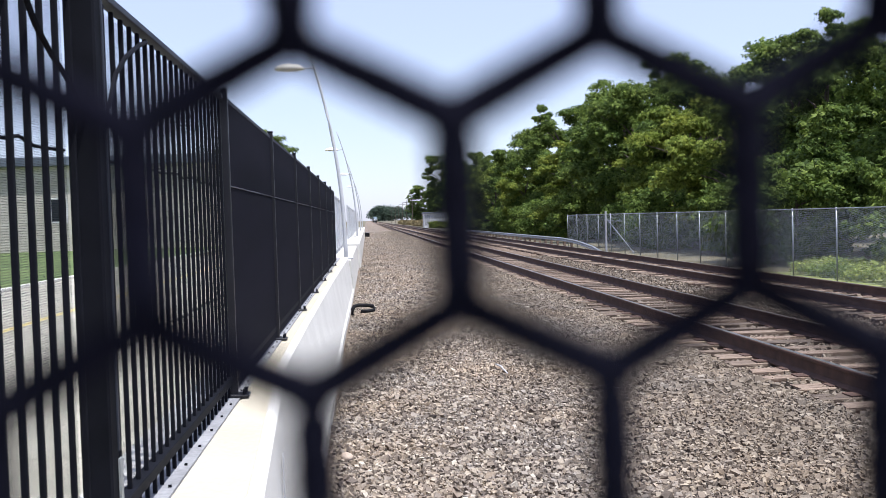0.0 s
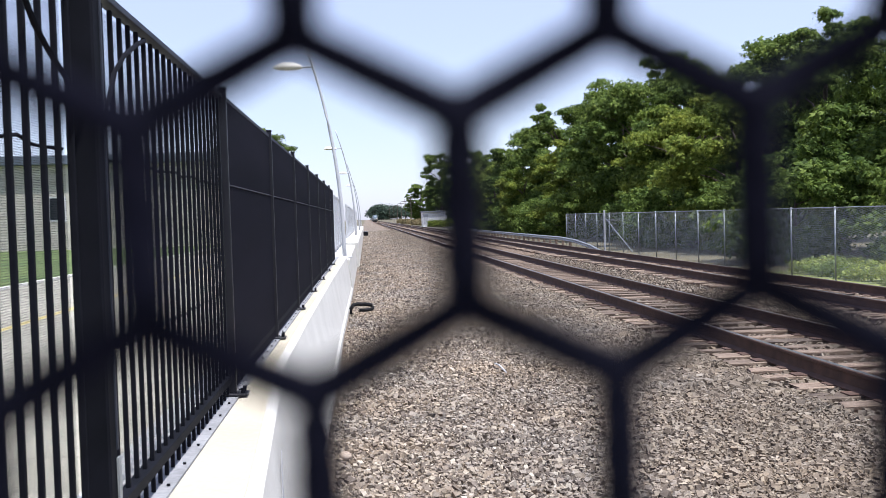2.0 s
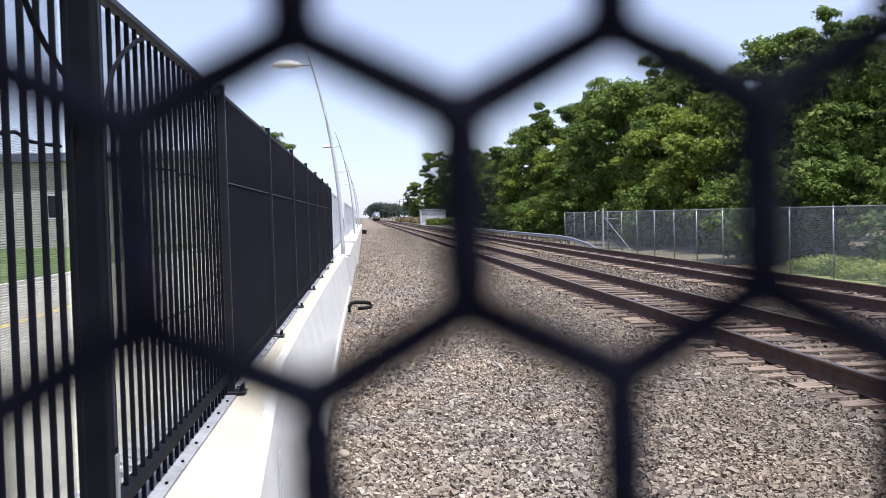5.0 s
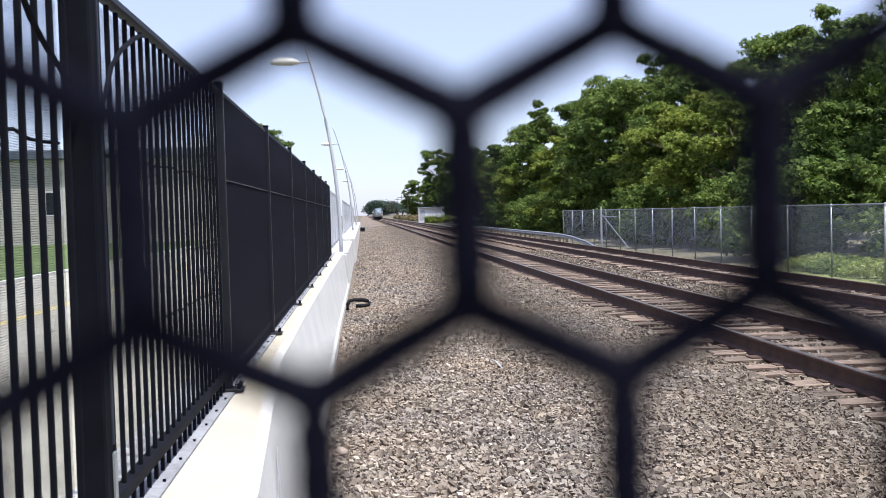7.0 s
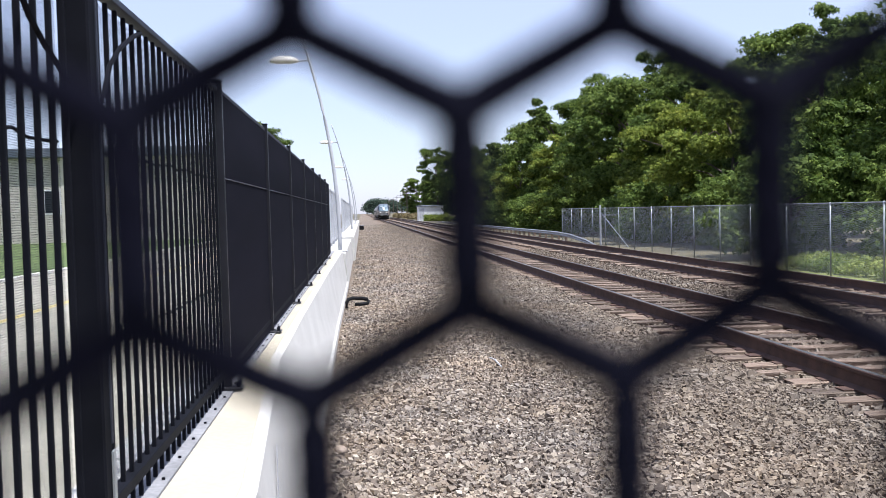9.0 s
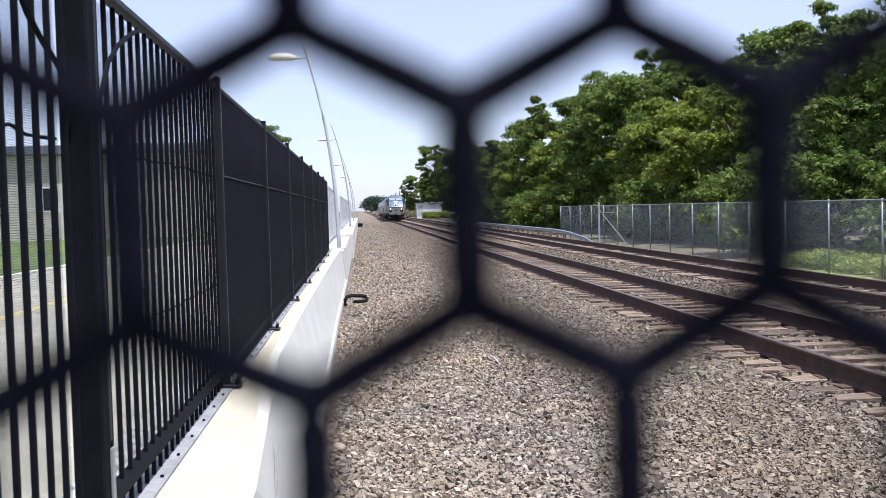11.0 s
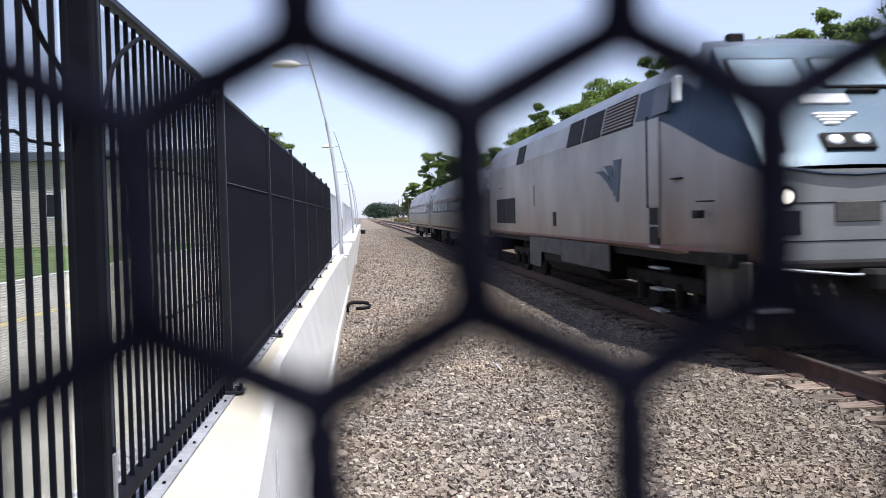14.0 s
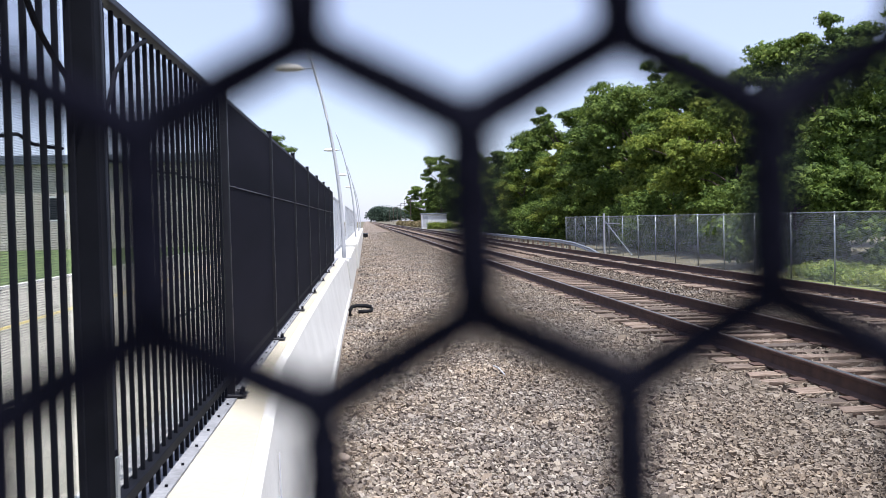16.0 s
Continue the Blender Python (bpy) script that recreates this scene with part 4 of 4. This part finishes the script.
    part("pilot_beam", boxed(-1.3, 1.3, 0.1, 0.5, 0.6, 0.97, bevel=0.03), M_UNDER, t)
    part("anticlimber", boxed(-1.16, 1.16, -0.32, 0.05, 0.98, 1.07, bevel=0.02), M_UNDER, t, "dark ledge below the nose")
    part("coupler", boxed(-0.16, 0.16, -0.62, 0.0, 0.72, 0.98, bevel=0.05), M_UNDER, t)
    for s in (-1, 1):
        for k in range(3):
            x = s * (0.45 + 0.2 * k)
            part("air_hose", tube(bmesh.new(), [(x, -0.2, 0.85), (x + s * 0.03, -0.38, 0.7), (x, -0.42, 0.45), (x - s * 0.05, -0.36, 0.35)], 0.025, 6), M_UNDER, t)
        part("front_step", boxed(s * 1.08 - 0.2, s * 1.08 + 0.2, -0.24, 0.1, 0.5, 0.54), M_GALV, t)
    for z in (1.28, 1.72):
        part("front_seam", boxed(-1.13, 1.13, -0.009, 0.0, z, z + 0.014), M_VENT, t)
    part("front_hatch", boxed(-0.28, 0.28, -0.02, 0.0, 1.50, 1.74, bevel=0.01), M_GEAR, t)
    part("uncoupling_bar", tube(bmesh.new(), [(-1.1, -0.36, 1.0), (-0.3, -0.4, 0.92), (0.3, -0.4, 0.92), (1.1, -0.36, 1.0)], 0.018, 6), M_GALV, t)
    part("horn", boxed(-0.72, -0.5, 1.95, 2.12, 3.88, 4.03, bevel=0.02), M_UNDER, t)
    return t


def coach(name, label):
    t = thing(name, label, "railway coach")
    L = 25.9

    def fluted(pts, step, depth):
        """Ridges along a half profile."""
        out = []
        for (x0, z0), (x1, z1) in zip(pts, pts[1:]):
            d = Vector((x1 - x0, z1 - z0))
            nrm = Vector((d.y, -d.x)).normalized()
            if nrm.x < 0:
                nrm = -nrm
            k = max(1, int(d.length / step))
            for i in range(k):
                p = Vector((x0, z0)) + d * (i / k)
                q = Vector((x0, z0)) + d * ((i + 0.62) / k)
                out += [tuple(p), tuple(p + nrm * depth), tuple(q + nrm * depth), tuple(q)]
        out.append(pts[-1])
        return out

    roof = [(0, 3.68), (0.6, 3.6), (1.02, 3.36), (1.3, 3.0), (1.46, 2.6)]
    band = [(1.46, 2.6), (1.485, 2.5), (1.51, 2.38), (1.57, 1.84), (1.575, 1.78)]
    lower = [(1.575, 1.78), (1.57, 1.4), (1.52, 1.08)]
    skirt = [(1.52, 1.08), (1.5, 0.98), (1.44, 0.92), (0, 0.92)]

    def ends(p):
        def sc(f, fz):
            return [(x * f, 0.92 + (z - 0.92) * fz) for x, z in p]
        return [(0.0, sc(0.955, 0.975)), (0.12, sc(0.985, 0.992)), (0.32, p), (L - 0.32, p), (L - 0.12, sc(0.985, 0.992)), (L, sc(0.955, 0.975))]

    def skin(p, material, nm, lab=""):
        return loft(ends(p), 0, len(p) - 1, material, nm, t, lab)

    def ribbed(p, material, nm, lab, y0=1.32):
        return loft([(y0, p), (L - y0, p)], 0, len(p) - 1, material, nm, t, lab)

    def proud(p, lift):
        return [(x + lift, z) for x, z in p]

    skin(roof, M_STAINLESS, "roof_shell")
    ribbed(fluted(roof, 0.072, 0.022), M_STAINLESS, "fluted_roof", "bright fluted metal roof")
    skin(band, M_DOOR, "end_shell", "plain grimy metal body end")
    ribbed(proud(band[2:4], 0.006), M_BLUE, "window_band", "deep blue window band")
    ribbed(proud(band[0:2], 0.006), M_STAINLESS, "upper_band", "")
    ribbed(proud(band[1:3], 0.006), M_WHITE, "stripe_ground", "")
    for z, x in ((2.475, 1.492), (2.415, 1.506)):
        loft([(1.32, [(x + 0.012, z + 0.018), (x + 0.016, z - 0.018)]), (L - 1.32, [(x + 0.012, z + 0.018), (x + 0.016, z - 0.018)])], 0, 1, M_RED, "red_stripe", t)
    ribbed(proud(band[3:], 0.006), M_DULLSTRIPE, "white_stripe", "")
    skin(lower, M_LOWER, "lower_side")
    ribbed(fluted(lower, 0.09, 0.028), M_LOWER, "fluted_side", "fluted metal lower side with the ballast's tan reflection in its colour")
    skin(skirt, M_LOWER, "skirt")
    loft([(1.5, [(1.553, 1.12), (1.54, 1.04)]), (L - 1.5, [(1.553, 1.12), (1.54, 1.04)])], 0, 1, simple("worn_brown_red_paint", (0.085, 0.04, 0.032), (0.14, 0.065, 0.05), 0.7, 0, 1.5, 30, 0.05, 0.001, spec=0.1), "sill_stripe", t, "faded red sill stripe")
    full = roof + band[1:] + lower[1:] + skirt[1:]
    for y, s in ((0.004, 1), (L - 0.004, -1)):
        bm = bmesh.new()
        pts = [(x * 0.953, 0.92 + (z - 0.92) * 0.972) for x, z in full]
        vs = [bm.verts.new((x, y, z)) for x, z in pts] + [bm.verts.new((-x, y, z)) for x, z in pts[-2:0:-1]]
        bm.faces.new(vs)
        part("end_wall", bm, M_DOOR, t)
        part("gangway", boxed(-0.9, 0.9, min(y, y - s * 0.2), max(y, y - s * 0.2), 1.05, 3.3, bevel=0.04), M_UNDER, t, "black rubber gangway surround")
        part("coupler", boxed(-0.14, 0.14, min(y, y - s * 0.3), max(y, y - s * 0.3), 0.7, 0.95), M_UNDER, t)
    pane = boxed(-0.008, 0.008, -0.79, 0.79, -0.21, 0.21, bevel=0.006)
    pane = finish(pane, "pane", M_GLASS)
    fr = bmesh.new()
    for a, b, c, d in ((-0.81, 0.81, 0.21, 0.225), (-0.81, 0.81, -0.225, -0.21), (-0.81, -0.79, -0.21, 0.21), (0.79, 0.81, -0.21, 0.21), (-0.015, 0.015, -0.21, 0.21)):
        box(fr, -0.012, 0.012, a, b, c, d)
    fr = finish(fr, "window_frame", M_VENT)
    for s in (-1, 1):
        for i in range(10):
            w = part("window", pane, None, t, at=pose(s * 1.551, 4.45 + i * 2.05, 2.14, 0, -s * 6.0))
            part("window_frame", fr, None, w)
            part("window_sill", boxed(-0.016, 0.016, -0.76, 0.76, -0.243, -0.227), M_DULLSTRIPE, w, "thin bright sill line")
        fan_mark(t, s * 1.562 + (0.0 if s > 0 else -0.012), 3.1, 2.3, 0.8, 0.36, M_WHITE)
        part("notice", boxed(-0.008, 0.008, 3.22, 3.47, 1.93, 2.0), M_WHITE, t, at=pose(s * 1.575, 0, 0))
        part("notice", boxed(-0.008, 0.008, 1.8, 2.0, 2.1, 2.18), M_WHITE, t, at=pose(s * 1.56, 0, 0))
    shape = [(1.36, 2.86), (1.46, 2.6), (1.51, 2.38), (1.57, 1.84), (1.57, 1.4), (1.52, 1.0)]

    def panel(y0, y1, off, pts, material, nm, side, parent, lab=""):
        return loft([(y0, [(x + off, z) for x, z in pts]), (y1, [(x + off, z) for x, z in pts])], 0, len(pts) - 1, material, nm, parent, lab, sides=(side,))

    for y in (0.76, L - 0.76):
        for s in (-1, 1):
            d = panel(y - 0.34, y + 0.34, 0.016, shape, M_DOOR, "door", s, t, "narrow grey metal end door with a small window")
            panel(y - 0.41, y + 0.41, 0.008, [(1.33, 2.92)] + shape, M_VENT, "door_surround", s, d)
            panel(y - 0.17, y + 0.17, 0.022, [(1.488, 2.48), (1.51, 2.38), (1.56, 1.95)], M_GLASS, "door_window", s, d)
            part("grab_rail", tube(bmesh.new(), [(s * 1.60, y + (0.5 if y < 5 else -0.5), 1.3), (s * 1.585, y + (0.5 if y < 5 else -0.5), 2.1)], 0.014, 6), M_GALV, d)
            part("step_panel", boxed(min(s * 1.40, s * 1.48), max(s * 1.40, s * 1.48), y - 0.5, y + 0.5, 0.66, 1.0, bevel=0.03), M_GEAR, t, "grimy step panel under the door")
    bogie(t, 3.9, 2.6)
    bogie(t, L - 3.9, 2.6)
    part("equipment_box", boxed(-1.36, 1.36, 9.8, 15.2, 0.56, 0.91, bevel=0.03), M_GEAR, t, "long dirty grey equipment box")
    for y0, y1, z0, w in ((7.5, 8.3, 0.5, 1.3), (16.2, 16.9, 0.55, 1.2), (17.4, 18.3, 0.45, 1.32)):
        part("equipment_box", boxed(-w, w, y0, y1, z0, 0.91, bevel=0.03), M_UNDER, t)
    for s in (-1, 1):
        part("air_tank", tube(bmesh.new(), [(s * 0.95, 15.4, 0.62), (s * 0.95, 17.3, 0.62)], 0.22, 12), M_UNDER, t, smooth=True)
        for y in (6.7, L - 6.7):
            part("hanger", boxed(s * 1.34 - 0.05, s * 1.34 + 0.05, y - 0.2, y + 0.2, 0.28, 0.91, bevel=0.02), M_GEAR, t, "pale dusty bracket")
            part("strut", tube(bmesh.new(), [(s * 1.3, y - 0.8, 0.9), (s * 1.3, y - 0.45, 0.4), (s * 1.3, y - 0.3, 0.9)], 0.025, 6), M_GEAR, t)
    for y in (1.7, 2.5, L - 2.5, L - 1.7):
        part("roof_vent", boxed(-1.12, -0.86, y - 0.2, y + 0.2, 3.3, 3.42, bevel=0.02), M_ROOF, t)
    return t


# ---- platform side and distance ----
def paving():
    t = thing("pavement", "pale concrete paving behind the fence", "paving", kind="structure")
    part("paving_bed", boxed(-8.3, -1.06, -6, 130, -0.1, 0.485), M_EARTH, t)
    rng = random.Random(2)
    slab = finish(boxed(-0.71, 0.71, -0.74, 0.74, 0, 0.03, bevel=0.006), "paving_slab", M_PAVE)
    n = 0
    y = 2.0
    while y < 44:
        for k in range(5):
            part("paving_slab", slab, None, t, at=pose(-7.55 + 1.44 * k, y, 0.484 + rng.uniform(0, 0.004)))
        y += 1.5
    part("yellow_line", boxed(-5.05, -4.93, -5, 60, 0.517, 0.521), simple("faded_yellow_paint", (0.5, 0.38, 0.10), (0.6, 0.48, 0.16), 0.8, 0, 2, 40, 0.2, 0.002), t)
    part("kerb", boxed(-8.5, -8.31, -6, 90, -0.1, 0.56, bevel=0.015), M_CONC, t)
    lawn = boxed(-60, -8.51, -20, 160, -0.1, 0.5)
    tagged(new("lawn", finish(lawn, "lawn", M_LAWN)), "mown green grass strip behind the paving", "grass", kind="structure")


def station_house():
    t = thing("station_building", "long low tan-grey building beyond the grass", "building", pose(-26, 62, 0.5))
    m = simple("weathered_tan_siding", (0.48, 0.445, 0.375), (0.60, 0.565, 0.485), 0.8, 0, 1, 20, 0.2, 0.004)
    part("wall", boxed(-16, 16, 0, 9, 0, 5.4), m, t)
    part("roof", boxed(-16.5, 16.5, -0.5, 9.5, 5.4, 6.0, bevel=0.05), M_ROOF, t)
    for k in range(54):
        part("siding_board", boxed(-16, 16, -0.022, 0.0, 0.1 * k, 0.1 * k + 0.085), m, t)
    for k in range(0, 9, 3):
        w = part("window", boxed(-15 + 3.5 * k, -14.1 + 3.5 * k, -0.05, 0.05, 1.9, 3.3), M_GLASS, t)
        part("window_frame", boxed(-15.1 + 3.5 * k, -14.0 + 3.5 * k, -0.045, 0.0, 1.8, 3.4), M_WHITE, w)
    return t


def pale_fence(y0, y1):
    t = thing("screen_fence", "pale grey screened fence panel along the platform", "fence", pose(-0.98, y0, 0), group="pale screened panels")
    z0, z1 = 0.87, 2.62
    for y in (0, y1 - y0):
        part("post", boxed(-0.04, 0.04, y - 0.04, y + 0.04, z0, z1 + 0.05, bevel=0.004), M_PALE, t)
    for z in (z0 + 0.12, z1 - 0.03):
        part("rail", boxed(-0.03, 0.03, 0.04, y1 - y0 - 0.04, z, z + 0.05), M_PALE, t)
    part("screen", raw("screen", [(0.02, 0.04, z0 + 0.17), (0.02, y1 - y0 - 0.04, z0 + 0.17), (0.02, y1 - y0 - 0.04, z1 - 0.03), (0.02, 0.04, z1 - 0.03)], [(0, 1, 2, 3)], M_PALENET), None, t)
    return t


def shed():
    t = thing("white_shed", "small white flat-roofed hut beside the far trees", "hut", pose(14.3, 195, 0.45))
    part("wall", boxed(-2.6, 2.6, 0, 4, -0.5, 2.5), M_WHITE, t)
    part("roof", boxed(-2.8, 2.8, -0.3, 4.3, 2.5, 2.72, bevel=0.04), M_ROOF, t)
    part("door", boxed(-2.4, -1.4, -0.04, 0.02, 0, 2.1), M_PALE, t)
    return t


def utility_pole():
    t = thing("utility_pole", "slim weathered wooden utility pole with cross arm", "utility pole", group="poles along the line")
    part("pole", tube(bmesh.new(), [(0, 0, -0.3), (0, 0, 8)], [0.13, 0.09], 8), M_BARK, t)
    part("cross_arm", boxed(-1.2, 1.2, -0.06, 0.06, 7.2, 7.32), M_BARK, t)
    for x in (-1.1, -0.5, 0.5, 1.1):
        part("insulator", tube(bmesh.new(), [(x, 0, 7.32), (x, 0, 7.48)], 0.04, 6), M_PALE, t)
    return t


def small_things():
    # bent black drain pipe out of the wall foot
    t = thing("drain_pipe", "bent black plastic pipe lying on the stones", "pipe", pose(-0.31, 18.7, 0.02) @ Matrix.Scale(0.9, 4))
    part("pipe", tube(bmesh.new(), [(-0.04, -0.05, 0.0), (-0.04, -0.05, 0.12), (0.0, 0, 0.185), (0.1, 0.02, 0.21), (0.30, 0.03, 0.20), (0.43, 0.04, 0.17)], 0.042, 10), M_VENT, t, smooth=True)
    part("lower_pipe", tube(bmesh.new(), [(0.44, 0.04, 0.16), (0.43, 0.02, 0.09), (0.30, 0.0, 0.075), (0.14, 0.0, 0.075)], 0.04, 10), M_VENT, t, smooth=True)
    b = bmesh.new()
    bmesh.ops.create_icosphere(b, subdivisions=2, radius=0.05)
    for v in b.verts:
        v.co = v.co * (1 + 0.25 * noise.noise(v.co * 14)) 
        v.co.z *= 0.75
    tagged(new("loose_stone", finish(b, "loose_stone", simple("tan_stone", (0.42, 0.32, 0.24), (0.55, 0.45, 0.36), 0.9, 0, 8, 60, 0.4, 0.004), True)), "pale tan stone lying by the wall foot", "stone").matrix_basis = pose(-0.22, 7.35, 0.04)
    s = thing("dry_stick", "thin bleached stick lying on the stones", "stick", pose(1.546, 11.15, 0.06))
    part("twig", tube(bmesh.new(), [(-0.02, 0.35, 0.0), (0.0, 0.05, 0.02), (0.02, -0.35, 0.0)], [0.009, 0.012, 0.008], 6), M_PALE, s)
    e = thing("cable_box", "small dark box at the far wall end", "box", pose(-0.05, 108, 0) @ Matrix.Scale(0.8, 4))
    part("case", boxed(-0.35, 0.35, -0.3, 0.3, 0, 0.55, bevel=0.03), M_VENT, e)
    part("lid", boxed(-0.38, 0.38, -0.33, 0.33, 0.55, 0.62, bevel=0.02), M_ROOF, e)


# ---- build ----
ground()
track(NEAR_TRACK, "rusty steel rails on weathered wooden ties")
track(FAR_TRACK, "rusty rails of the farther line on wooden ties")
retaining_wall()
fence_panel(GATE_Y - 0.04, 0.108, 0.1114, False).matrix_basis = pose(FENCE_X, 0, 0)
fence_panel(FENCE_Y - GATE_Y, 0.13, 0.1105, False).matrix_basis = pose(FENCE_X, GATE_Y, 0)
_panel = fence_panel(BAY, 0.058, 0.1162, filled=True)
_panel.matrix_basis = pose(FENCE_X, FENCE_Y, 0)
for i in range(1, 7):
    copy_thing(_panel, pose(FENCE_X, FENCE_Y + i * BAY, 0))
end_post()
_lamp = lamp_post()
_lamp.matrix_basis = pose(-0.60, 25.6, 0.86)
for y in (56.0, 86.0, 117.0):
    copy_thing(_lamp, pose(-0.60, y, 0.95))
hex_mesh()
chain_fence()
guard_rail()

stones("loose_ballast", -0.36, 4.3, 3.6, 24.0, 95000, 0.0165, 3, "loose grey and tan crushed stone", skip=())
stones("track_ballast", 4.2, 11.4, 7.0, 45.0, 38000, 0.026, 4, "loose crushed stone between and around the ties", sink=0.052)
stones("shoulder_ballast", 3.0, 4.28, 9.0, 34.0, 15000, 0.024, 9, "loose brown-stained crushed stone beside the ties")
stones("distant_ballast", -0.3, 4.5, 19.0, 150.0, 46000, 0.023, 6, "loose tan crushed stone farther along the line")
paving()
station_house()
for k in range(5):
    pale_fence(24.8 + 2.6 * k, 27.3 + 2.6 * k)
for k in range(14):
    pale_fence(48.0 + 4.0 * k, 51.9 + 4.0 * k)
shed()
_pole = utility_pole()
_pole.matrix_basis = pose(12.6, 262, 0)
for x, y in ((12.8, 305), (13.0, 345), (13.3, 395), (13.6, 455), (13.8, 540)):
    copy_thing(_pole, pose(x, y, 0))
small_things()

_kinds = [
    tree("leafy_tree", 10.5, 4.2, 11, M_LEAF, 40000, 0.17, low=0.12, label="tall dense deep-green leafy tree behind the fence"),
    tree("leafy_tree", 9.5, 3.8, 12, M_LEAF, 40000, 0.17, low=0.10, label="broad dark green leafy tree behind the fence"),
    tree("leafy_tree", 8.0, 3.4, 13, M_LEAF2, 36000, 0.16, low=0.06, label="bushy yellow-green leafy tree behind the fence"),
    tree("leafy_tree", 11.5, 3.6, 14, M_LEAF, 40000, 0.17, low=0.12, label="tall slender deep-green leafy tree"),
    tree("shrub", 3.6, 2.4, 15, M_LEAF, 11000, 0.13, low=0.05, label="dense dark green shrub under the trees", group="shrubs under the trees"),
]
_spots = [(0, 19.5, 30, 0.95), (1, 23.5, 35, 1.0), (3, 19.0, 38, 0.82), (2, 17.0, 42, 0.85), (1, 21.0, 45, 1.0), (0, 25.0, 48, 1.05), (2, 17.5, 50, 1.0), (0, 20.0, 55, 1.0), (1, 17.5, 60, 1.0), (3, 22.0, 62, 1.05),
          (0, 19.0, 68, 1.12), (2, 16.0, 72, 0.95), (1, 20.0, 77, 1.12), (3, 18.0, 86, 1.0), (0, 17.0, 96, 1.06), (2, 15.0, 88, 0.8), (1, 18.0, 108, 1.0), (0, 17.0, 122, 0.95), (2, 15.5, 112, 1.0), (3, 18.0, 140, 1.0), (1, 18.0, 165, 1.2), (0, 22.0, 215, 1.3), (3, 20.0, 247, 1.6), (1, 17.5, 300, 1.25), (0, 24.0, 280, 1.3),
          (0, -11.5, 105, 1.1), (1, -10.2, 112, 0.85), (3, -15.4, 128, 1.2)]
_rng = random.Random(5)
for k in range(30):
    _spots.append((4, _rng.uniform(14.5, 17.5), 24 + 3.6 * k + _rng.uniform(-1, 1), _rng.uniform(0.7, 1.1)))
_used = set()
for k, x, y, s in _spots:
    m = pose(x, y, -0.1 if x > 0 else 0.45, 0, 0, _rng.uniform(0, 360))
    if k not in _used:
        _used.add(k)
        c = _kinds[k]
        c.matrix_basis = m
    else:
        c = copy_thing(_kinds[k], m)
    c.scale = (s, s, s)
scatter_plants("weeds", 12.1, 16.5, 12, 27, 700, 0.42, 0.06, 21, M_GRASS, "tall sunlit yellow-green weeds behind the fence", 90)
scatter_plants("dry_scrub", 12.2, 17.0, 205, 380, 260, 1.5, 0.4, 23, M_SCRUB, "dry brown scrub on the bank beside the far line", 40)
scatter_plants("hut_bushes", 12.6, 17.6, 180, 192, 60, 1.3, 0.25, 24, M_LEAF2, "low green bushes before the white hut", 90)
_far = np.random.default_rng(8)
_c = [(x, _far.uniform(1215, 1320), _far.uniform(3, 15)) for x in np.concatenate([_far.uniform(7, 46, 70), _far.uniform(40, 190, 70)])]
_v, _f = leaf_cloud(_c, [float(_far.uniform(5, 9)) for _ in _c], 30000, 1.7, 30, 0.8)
tagged(new("far_woods", bulk("far_woods", _v, _f, M_FAR_LEAF)), "distant green line of trees", "trees", kind="stuff")

TRAIN = [(locomotive(), 0.0), (coach("passenger_coach", "fluted silver passenger coach with blue window band behind the locomotive"), 21.3), (coach("passenger_coach", "last fluted silver coach with blue window band"), 47.6)]


def motions():
    """The train comes down the nearer line, a shade slower once it passes."""
    for ob, back in TRAIN:
        rows = []
        for k in range(17):
            rows.append((float(k), pose(NEAR_TRACK, 10.4 + back - (46.4 if k < 14 else 45.5) * (k - 14.0), RAIL_TOP)))
        walk(ob, rows)


motions()
